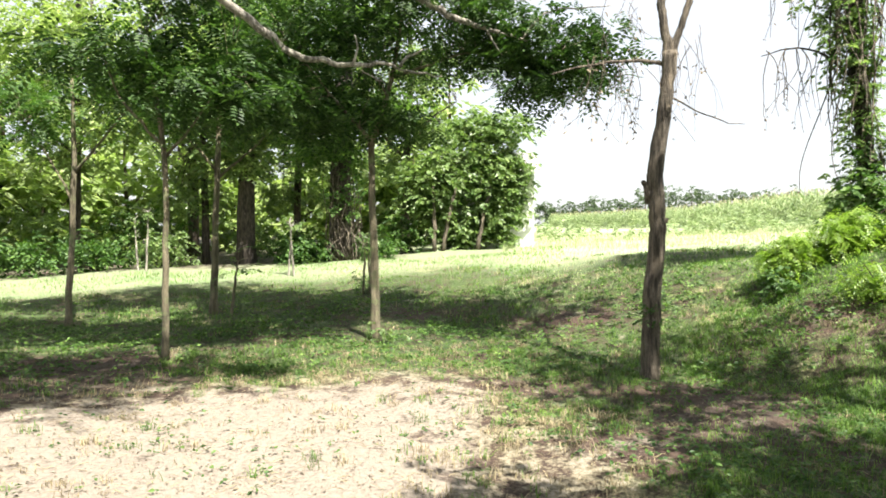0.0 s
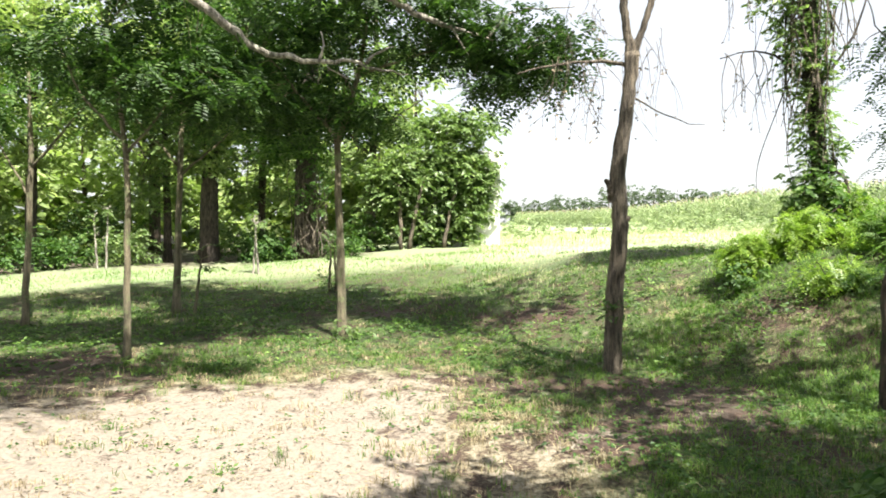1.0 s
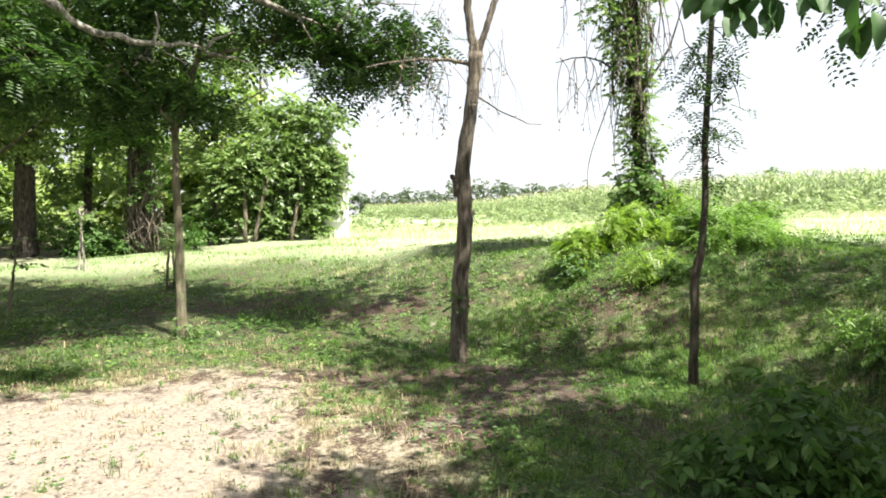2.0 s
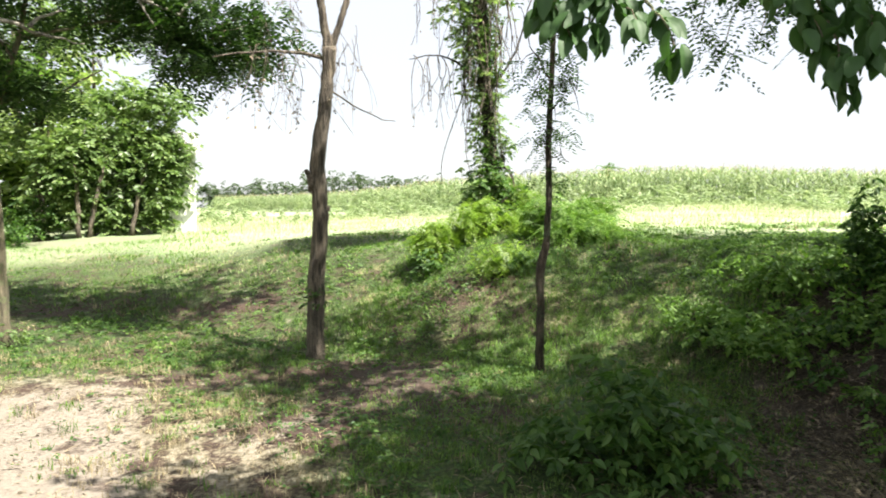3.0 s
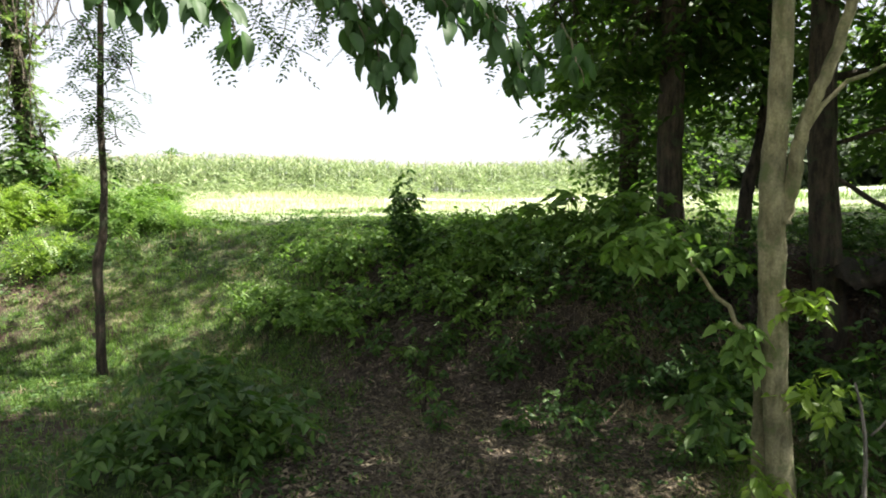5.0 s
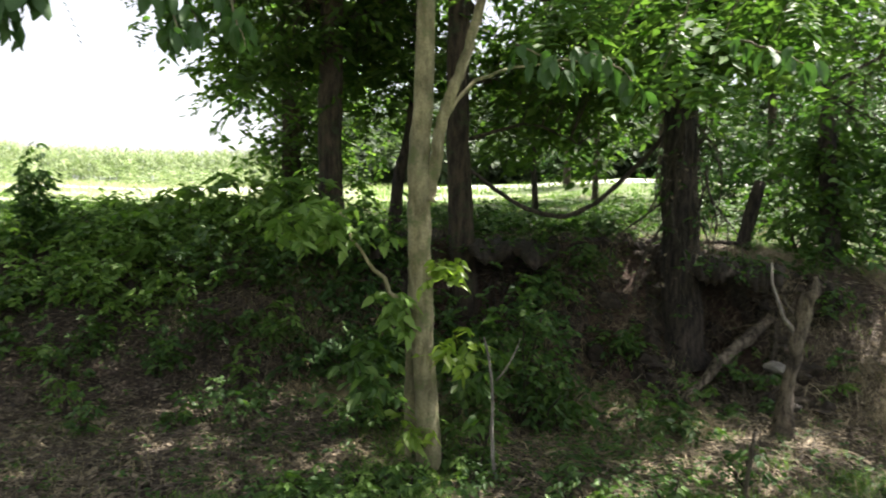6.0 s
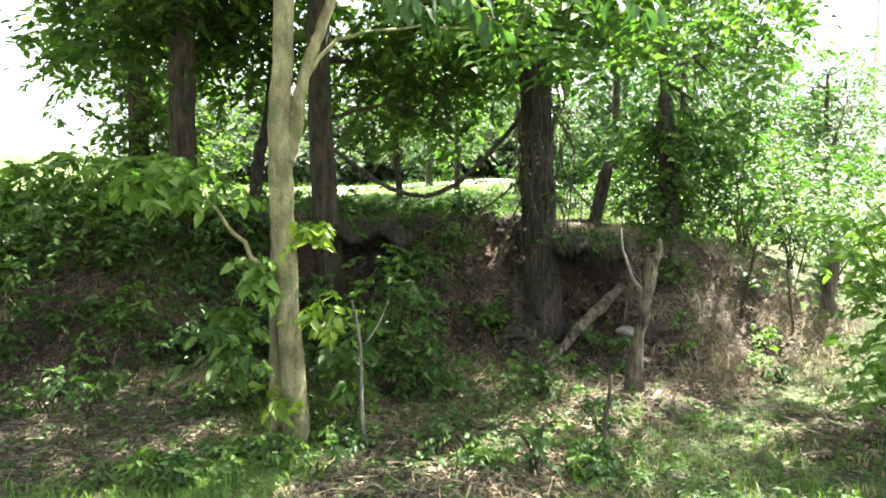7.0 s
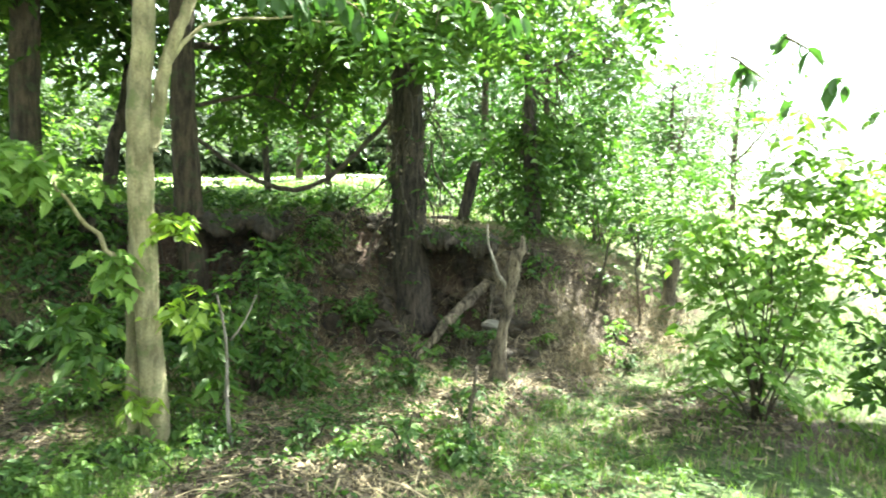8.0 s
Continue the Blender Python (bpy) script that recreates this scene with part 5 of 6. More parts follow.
# Haze beyond the track is put into the leaf colour.
far_trees("background_tree", "sunlit tree beyond the farm track", [(84, 40, 5, 3), (89, 38, 4.5, 2.6), (95, 39, 5, 2.8), (102, 38, 4.5, 2.6), (109, 39, 5, 3), (115, 40, 5, 3), (121, 38, 5, 3), (86, 44, 9, 4), (93, 42, 9, 4), (99, 46, 10, 4.5), (106, 43, 9, 4), (112, 47, 11, 4.5), (118, 42, 9, 4), (124, 46, 10, 4.5), (80, 52, 9, 4), (130, 50, 8, 4), (86, 34, 2.6, 2.2), (91, 33, 2.4, 2.2), (96, 34, 2.8, 2.2), (101, 33, 2.5, 2.2), (106, 34, 2.6, 2.2), (111, 33, 2.6, 2.2), (116, 34, 2.6, 2.2), (121, 34, 2.8, 2.2)], HAZE_GREYED, "trees beyond the track", 220, 0.42, 18)
far_trees("background_tree", "bright young tree behind the bank", [(136, 22, 5.0, 2.2), (117, 19, 4.6, 1.7), (122, 24, 5.0, 2.0), (101, 24, 6.0, 2.0), (108, 34, 6, 2.4)], BROAD, "young trees", 240, 0.18, 24, 75)
far_trees("far_tree", "distant rounded tree above the corn", [(41.2, 230, 15, 5)], WOODS, "distant trees", 260, 0.8, 24, 120)
far_trees("far_tree", "hazy tree on the far skyline", [(8.5, 330, 12.2, 8), (10.5, 335, 13.5, 8), (12.5, 330, 14.9, 9), (14.5, 340, 14.9, 9), (16.5, 330, 18.9, 9), (18.3, 335, 20.2, 9), (20, 330, 18.9, 9), (21.8, 340, 18.9, 9), (23.5, 330, 17.6, 9), (25.2, 335, 17.6, 9), (27, 340, 17.6, 9), (29, 335, 16.2, 9)], HAZE_GREYED, "distant trees", 262, 1.5, 22, 60)

# leafy screen behind the brown bank
for k, (az, r, w, h) in enumerate([(114, 13.5, 1.0, 1.3), (118, 12.8, 1.1, 1.6), (121.5, 13.4, 1.1, 1.8), (125, 12.8, 1.1, 1.6), (128.5, 13.2, 1.1, 1.6), (132, 12.6, 1.0, 1.5), (111, 15, 1.1, 1.2)]):
    bush("screen_bush", "bright leafy bush beyond the brown bank", spot(az, r), [((0, 0, h * 0.5), (w, w, h * 0.55), 120), ((0.3, -0.2, h * 0.9), (w * 0.6, w * 0.6, h * 0.35), 40)], (BROAD, UNDER, UNDER)[k % 3], 12, 0.2, 0.11, "oval", "screen bushes", 600 + k, 12)
for k, (az, r, h) in enumerate([(116.5, 14.5, 7.0), (121.5, 16, 6.5), (126.0, 17.5, 5.0), (103.5, 16.5, 7.5), (108.5, 17.5, 7.0), (131.5, 16, 3.7)]):
    tree("screen_tree", "light-leaved young tree beyond the brown bank", spot(az, r), [([(0, 0, -0.3), (0.05, 0, h * 0.4), (0.1, 0, h * 0.85)], (0.09, 0.07, 0.03))], BARK_BROWN,
         [([(0.05, 0, h * 0.35), (-0.6, 0.3, h * 0.55), (-1.1, 0.6, h * 0.65)], (0.03, 0.01)), ([(0.05, 0, h * 0.4), (0.6, -0.3, h * 0.6), (1.1, -0.5, h * 0.7)], (0.03, 0.01))],
         [((0, 0, h * 0.45), (1.5, 1.5, h * 0.22), 90), ((0, 0, h * 0.75), (1.6, 1.6, h * 0.25), 100)], BROAD, "oval", 20, 0.24, 0.12, "screen trees", 620 + k)

# low growth between bank and track
for k, (az, r, w, h) in enumerate([(93, 9.1, 0.6, 0.3), (96.5, 9.0, 0.6, 0.22), (99, 9.4, 0.7, 0.22), (101.5, 9.1, 0.5, 0.22), (95, 10.8, 0.8, 0.3), (100, 11.2, 0.8, 0.3), (90, 9.8, 0.7, 0.5), (104.5, 10.6, 0.8, 0.35), (107, 9.6, 0.6, 0.45), (113, 10.5, 0.7, 0.5), (121, 10.0, 0.8, 0.7), (124, 10.6, 0.9, 0.9), (127, 11.2, 1.0, 1.0), (131, 10.6, 1.0, 1.0), (117, 11.0, 0.8, 0.7), (134, 12, 1.0, 1.2), (119, 9.7, 0.7, 1.2), (123, 9.4, 0.7, 1.1), (126.5, 9.5, 0.8, 1.4), (130, 9.3, 0.8, 1.2), (101, 7.5, 0.35, 0.45), (103.5, 7.7, 0.3, 0.4), (107, 7.3, 0.3, 0.3), (99, 8.2, 0.3, 0.3), (105, 8.4, 0.35, 0.3), (99.0, 5.8, 0.4, 1.25), (100.8, 5.75, 0.32, 0.9), (102.5, 5.9, 0.25, 0.4), (112, 5.9, 0.25, 0.2), (133, 9.5, 0.7, 0.6)]):
    bush("low_bush", "bright low bush on the bank's lip" if r > 9 else "green weedy bush below the bank", spot(az, r), [((0, 0, h * 0.55), (w, w, h * 0.6), int(50 + 60 * w * h * ((r < 9) | (h > 0.9))))], UNDER if r > 8.8 else (UNDER, VINE_LEAF)[k % 2], 9, 0.1, 0.075, "oval", "low bushes", 280 + k)

# bared roots hanging from the lip of the bank
gr = np.random.default_rng(88)
for az0, az1, n in [(95.5, 104, 46), (109, 113, 30), (113.5, 119.5, 44), (86, 91, 26)]:
    mid = spot((az0 + az1) / 2, 7.4)
    t = thing("bared_roots", mid, "tangle of bared dark roots under the bank's lip", "roots", "bared roots")
    lines = []
    for k in range(n):
        az, r = gr.uniform(az0, az1), gr.uniform(7.7, 8.1)
        q = []
        for s in range(7):
            p = spot(az + gr.normal(0, 0.5), r - 0.17 * s, gr.uniform(0.0, 0.09))
            q.append(tuple(p - mid))
        rad = gr.uniform(0.004, 0.014)
        lines.append((q, list(np.linspace(rad, rad * 0.4, 7))))
    tagged(put("root_tangle", tube_mesh("root_tangle", lines, 5, 0.2), VINE_BARK if n % 4 else DRY_VINE, t), "", "", "", "stuff")

for a0, a1, n in [(84.5, 90.0, 60), (92.0, 101.5, 110), (110.8, 118.5, 110)]:
    mid = spot((a0 + a1) / 2, 7.5, 0.4)
    t = thing("hanging_roots", mid, "fringe of fine dark roots hanging from the lip", "roots", "bared roots")
    lines = []
    for k in range(n):
        az, r = gr.uniform(a0 + 0.4, a1 - 0.4), gr.uniform(7.45, 8.0)
        top = spot(az, 8.6).z - 0.12
        q, drop = np.array(up_at(az, r, top)) - np.array(mid), gr.uniform(0.12, 0.6)
        pts = [q + np.array([gr.normal(0, 0.025) * i, gr.normal(0, 0.025) * i, -drop * i / 5]) for i in range(6)]
        rad = gr.uniform(0.0015, 0.004)
        lines.append(([tuple(p) for p in pts], list(np.linspace(rad, rad * 0.4, 6))))
    tagged(put("root_tangle", tube_mesh("root_tangle", lines, 4), VINE_BARK, t), "", "", "", "stuff")
    az, r = gr.uniform(a0 + 0.3, a1 - 0.3, 90), gr.uniform(7.45, 8.7, 90)
    x, y = 8.6 * np.sin(np.radians(az)), 8.6 * np.cos(np.radians(az))
    c = np.stack([r * np.sin(np.radians(az)), r * np.cos(np.radians(az)), ground(x, y) + 0.02 - 0.12 * np.clip(8.0 - r, 0, 1)], 1)
    tagged(put("lip_growth", raw_mesh("lip_growth", *oval_sprays(gr, c - np.array(mid), 6, 0.08, 0.06, 0.3, 0.4, True)), UNDER, t), "", "", "", "stuff")

# single weeds and seedlings on the bank and its foot
gw = np.random.default_rng(77)
for k in range(110):
    az, r = gw.uniform(58, 131), gw.uniform(4.0, 8.6)
    if az > 118 and r < 6.3:
        continue
    h = gw.uniform(0.12, 0.38)
    if az < 84 and r < 6 and k % 3:
        continue
    bush("seedling", "small green seedling among the dead leaves", spot(az, r), [((0, 0, h * 0.7), (h * 0.6, h * 0.6, h * 0.5), int(8 + 30 * h))], (VINE_LEAF, LUSH, UNDER)[k % 3], 6, 0.05, 0.06, "oval", "seedlings", 700 + k, 4, None, 0.04, "seedling")

for k in range(70):
    az, r = gw.uniform(76, 97), gw.uniform(4.0, 6.3)
    h = gw.uniform(0.1, 0.26)
    if az < 83 and r > 4.4:
        continue
    bush("seedling", "soft green weed in the shade below the bank", spot(az, r), [((0, 0, h * 0.6), (h * 0.7, h * 0.7, h * 0.45), int(7 + 26 * h))], (LUSH, UNDER, VINE_LEAF)[k % 3], 6, 0.05, 0.055, "oval", "seedlings", 900 + k, 4, None, 0.04, "seedling")

for k in range(46):
    az, r = gw.uniform(57, 96), gw.uniform(5.3, 7.3)
    h = gw.uniform(0.25, 0.6)
    if r < 6.8 and az < 88:
        continue
    bush("shade_weed", "leafy shade weed on the lower bank", spot(az, r), [((0, 0, h * 0.65), (h * 0.5, h * 0.5, h * 0.55), int(10 + 34 * h))], (VINE_LEAF, UNDER, UNDER, LUSH)[k % 4], 7, 0.07, 0.07, "oval", "shade weeds", 850 + k, 5, None, 0.04, "weed")

# ---- utility pole ----
b = spot(133.9, 45)
t = thing("utility_pole", b, "weathered grey utility pole beyond the trees", "pole")
put("shaft", tube_mesh("shaft", [([(0, 0, -0.5), (0, 0, 5), (0, 0, 13.2)], [0.19, 0.17, 0.13])], 12), POLE_WOOD, t)
bm = bmesh.new()
box(bm, (-1.1, -0.06, 11.9), (1.1, 0.06, 12.05))
part("cross_arm", bm, POLE_WOOD, t)

# ---- twigs with large leaves close overhead ----
def big_leaf_mesh(k):
    """A broad pointed leaf, cupped along its midrib, 0.12 m long."""
    g = np.random.default_rng(300 + k)
    bm = bmesh.new()
    n = 7
    rows = []
    for i in range(n):
        u = i / (n - 1)
        w = 0.034 * math.sin(math.pi * min(1, u * 0.93 + 0.04)) ** 0.75 * (1.12 - 0.3 * u)
        z = -0.03 * u * u * (1 + 0.6 * g.random())
        rows.append([bm.verts.new((s * w, 0.12 * u, z + abs(s) * w * (0.25 + 0.1 * g.random()))) for s in (-1, -0.5, 0, 0.5, 1)])
    for a, c in zip(rows, rows[1:]):
        for i in range(4):
            bm.faces.new((a[i], a[i + 1], c[i + 1], c[i]))
    me = bpy.data.meshes.new("leaf")
    bm.to_mesh(me)
    bm.free()
    me.polygons.foreach_set("use_smooth", np.full(len(me.polygons), True))
    me.materials.append(BROAD)
    return me


BIG = [big_leaf_mesh(k) for k in range(4)]


def leafy_twig(base, pts, count, seed, scale=1.0, parent=None):
    """A twig with hanging leaves, each leaf an object of its own."""
    g = np.random.default_rng(seed)
    t = thing("overhanging_twig", base, "overhanging twig with broad dark leaves", "twig", "overhanging twigs")
    q = curve_pts(pts, 10, 0.004, seed)
    stem = put("stem", tube_mesh("stem", [(q, list(np.linspace(0.007, 0.002, 10)))], 6), BARK_YOUNG, t)
    for k in range(count):
        u = g.uniform(0.0, 1.0)
        p = Vector(q[min(9, int(u * 9.99))]) + Vector(g.normal(0, 0.02, 3))
        ob = new("leaf", BIG[k % 4])
        ob.parent = stem
        ob.matrix_local = Matrix.Translation(p) @ Euler((radians(g.uniform(-88, -30)), radians(g.uniform(-35, 35)), g.uniform(0, 6.28)), "XYZ").to_matrix().to_4x4() @ Matrix.Scale(scale * g.uniform(0.7, 1.15), 4)
    return t


for k, (az, r, z0, z1, daz, cnt) in enumerate([(42.4, 2.3, 2.8, 2.68, 5, 26), (45.9, 2.25, 2.82, 2.68, 5, 26), (48.7, 2.25, 2.76, 2.58, 3, 16), (39.9, 2.3, 2.84, 2.66, 3, 16), (54.4, 2.5, 2.95, 2.84, 6, 14), (58.9, 2.6, 2.92, 2.66, 4, 30), (60.6, 2.6, 2.8, 2.5, 2.5, 26), (62.6, 2.6, 2.85, 2.62, 3, 20), (66.4, 2.7, 2.95, 2.78, 4, 24),
                                               (69.9, 2.7, 2.92, 2.72, 4, 24), (71.9, 2.8, 2.85, 2.56, 3, 22), (73.4, 2.85, 2.85, 2.6, 3, 16), (76.9, 3.0, 2.8, 2.56, 2, 14), (104, 3.2, 2.64, 2.5, 5, 18), (109, 3.2, 2.62, 2.46, 5, 18), (121, 3.5, 2.68, 2.55, 5, 12), (141.5, 3.4, 2.32, 2.12, 4, 8), (145, 3.4, 2.4, 2.2, 4, 10)]):
    a = up_at(az - daz, r + 0.1, z0)
    c = up_at(az, r, z1)
    m = up_at(az - daz * 0.4, r + 0.05, (z0 + z1) / 2 + 0.03)
    leafy_twig(a, [(0, 0, 0.04), tuple(m - a), tuple(c - a)], int(cnt * 1.35), 320 + k, 0.86)

def feather_twig(az, r, z0, z1, n, seed, mat=LOCUST, length=0.22, pairs=6, leaflet=0.04):
    """A locust spray that hangs down from the canopy."""
    g = np.random.default_rng(seed)
    a, c = up_at(az + 3, r + 0.3, z0), up_at(az, r, z1)
    t = thing("feathery_twig", a, "feathery locust spray hanging from the canopy" if mat is LOCUST else "long-leafleted green spray hanging from the canopy", "twig", "feathery twigs")
    q = curve_pts([(0, 0, 0), tuple((c - a) * 0.5 + Vector((0, 0, 0.1))), tuple(c - a)], 8, 0.01, seed)
    put("stem", tube_mesh("stem", [(q, list(np.linspace(0.01, 0.003, 8)))], 6), BARK_YOUNG, t)
    pts = np.array(q)[g.integers(1, 8, n)] + g.normal(0, 0.16, (n, 3)) * np.array([1, 1, 0.5])
    put("foliage", raw_mesh("foliage", *pinnate_sprays(g, pts, 2, 0.08, length, pairs, leaflet, 0.7)), mat, t)


for k, (az, r, z0, z1, n) in enumerate([(48.5, 4.4, 3.9, 3.1, 30), (51, 4.4, 3.9, 3.06, 34), (53.5, 4.5, 4.0, 3.14, 30), (57, 4.6, 4.1, 3.4, 22), (63, 4.6, 4.1, 3.3, 24), (66, 4.8, 4.2, 3.3, 26), (69, 4.8, 4.2, 3.2, 26), (44, 4.6, 4.2, 3.5, 20), (36, 5.0, 4.4, 3.75, 16)]):
    feather_twig(az, r, z0, z1, n, 360 + k)

for k, (az, r, z0, z1, n) in enumerate([(106, 4.6, 3.6, 2.95, 16), (110, 4.4, 3.5, 2.75, 22), (113.5, 4.6, 3.5, 2.8, 20), (117, 4.8, 3.6, 2.85, 22), (120.5, 5.0, 3.7, 2.8, 24), (124, 5.2, 3.7, 2.85, 22), (127, 5.4, 3.7, 2.7, 18), (103, 4.8, 3.7, 3.1, 14)]):
    feather_twig(az, r, z0, z1, int(0.6 * n), 380 + k, VINE_LEAF, 0.34, 5, 0.1)

# ---- small stones ----
for k, (az, r, s) in enumerate([(118.4, 7.4, 0.1), (119.4, 7.55, 0.07), (117.0, 7.3, 0.06)]):
    bm = bmesh.new()
    bmesh.ops.create_icosphere(bm, subdivisions=2, radius=1)
    for v in bm.verts:
        d = 1 + 0.35 * noise.noise(v.co * 1.4 + Vector((k * 3, 0, 0)))
        v.co = Vector((v.co.x * s * 1.5, v.co.y * s, v.co.z * s * 0.6)) * d
    t = thing("stone", spot(az, r, 0.02), "pale rough stone half sunk in the bank", "stone", "stones")
    part("rock", bm, STONE, t)

# ---- corn ----
def build_corn():
    g = np.random.default_rng(400)
    x, y = np.meshgrid(np.arange(0, 75, 0.8), np.arange(5, 125, 0.32))
    x, y = x.ravel() + g.normal(0, 0.04, x.size), y.ravel() + g.normal(0, 0.08, y.size)
    az, r = np.degrees(np.arctan2(x, y)), np.hypot(x, y)
    edge = 46 + 3 * np.sin(az * 0.11) + 58 * np.clip((27 - az) / 17, 0, 1) ** 1.2
    ok = (az > 9) & (az < 84) & (r > edge) & (r < edge + 11)
    x, y, r = x[ok], y[ok], r[ok]
    n = len(x)
    z = ground(x, y)
    h = g.uniform(1.85, 2.35, n)
    p0 = np.stack([x, y, z], 1)
    top = p0 + np.stack([g.normal(0, 0.06, n), g.normal(0, 0.06, n), h], 1)
    parts = [twig_arrays(p0, top, 0.02)]
    for k in range(7):
        a = g.uniform(0, 2 * math.pi, n)
        q = p0 + (top - p0) * ((k + 1.6) / 8.5)
        out = np.stack([np.cos(a), np.sin(a), np.full(n, 0.9)], 1)
        d1 = unit(out)
        L = g.uniform(0.35, 0.5, n)[:, None]
        m = q + d1 * L
        e = m + unit(out * np.array([1, 1, -0.6])) * L
        s = np.stack([-np.sin(a), np.cos(a), np.zeros(n)], 1) * 0.045
        v = np.stack([q - s * 0.5, q + s * 0.5, m + s, m - s, e + s * 0.15, e - s * 0.15], 1).reshape(-1, 3)
        f = (np.array([(0, 1, 2, 3), (3, 2, 4, 5)])[None] + 6 * np.arange(n)[:, None, None]).reshape(-1, 4)
        parts.append((v, f))
    t = thing("corn_field", (0, 0, 0), "tall green corn in tassel on the rise", "corn", "", "stuff")
    put("plants", raw_mesh("plants", *join_arrays(parts)), HAZY_CORN, t)
    tas = []
    for k in range(1):
        tas.append(twig_arrays(top, top + np.stack([g.normal(0, 0.08, n), g.normal(0, 0.08, n), g.uniform(0.2, 0.32, n)], 1), 0.012))
    put("tassels", raw_mesh("tassels", *join_arrays(tas)), TASSEL, t)


build_corn()


def build_weed_strip():
    """Tall uneven weeds along the foot of the corn."""
    g = np.random.default_rng(450)
    x, y, r = scatter(g, 1900, 8, 84, 27, 47, 0.55)
    keep = clumpy(x, y, 0.45, 3) + 0.02 * (r - 38) > 0.45
    x, y = x[keep], y[keep]
    h = g.uniform(0.25, 1.1, len(x))
    c = np.concatenate([np.stack([x, y, ground(x, y) + h * k], 1) for k in (0.3, 0.7, 1.0)])
    tagged(put("weed_strip", raw_mesh("weed_strip", *oval_sprays(g, c, 8, 0.2, 0.2, 0.1)), HAZY_CORN), "tall pale weeds along the foot of the corn", "weeds", "", "stuff")



# ---- grass, weeds, litter ----
def blades(g, x, y, h, w, lean=0.4):
    n = len(x)
    p = np.stack([x, y, ground(x, y) - 0.01], 1)
    a = g.uniform(0, 2 * math.pi, n)
    s = np.stack([np.cos(a), np.sin(a), np.zeros(n)], 1) * (w / 2)[:, None]
    o = np.stack([-np.sin(a), np.cos(a), np.zeros(n)], 1) * (g.normal(0, lean, n) * h)[:, None]
    up = np.array([0, 0, 1.0]) * h[:, None]
    v = np.stack([p - s, p + s, p + up * 0.55 + o * 0.4 + s * 0.7, p + up * 0.55 + o * 0.4 - s * 0.7, p + up + o], 1)
    k = 5 * np.arange(n)[:, None]
    return v.reshape(-1, 3), np.concatenate([k + np.array([[0, 1, 2, 3]]), k + np.array([[3, 2, 4, 4]])])


def tri_clean(name, v, f):
    """Blades of a four-cornered foot and a three-cornered tip, cut into triangles."""
    n = len(f) // 2
    q, t = f[:n], f[n:]
    return raw_mesh(name, v, np.concatenate([q[:, [0, 1, 2]], q[:, [0, 2, 3]], t[:, :3]]))


def scatter(g, n, az0, az1, r0, r1, power=1.0):
    az = np.radians(g.uniform(az0, az1, n))
    r = r0 + (r1 - r0) * g.random(n) ** power
    return r * np.sin(az), r * np.cos(az), r


def clumpy(x, y, s, seed):
    """A cheap patchy field between 0 and 1."""
    return 0.5 + 0.25 * (np.sin(x * s + 1.7 * np.sin(y * s * 0.7 + seed)) + np.sin(y * s * 1.3 + 1.3 * np.sin(x * s * 0.9 + 2 * seed)))


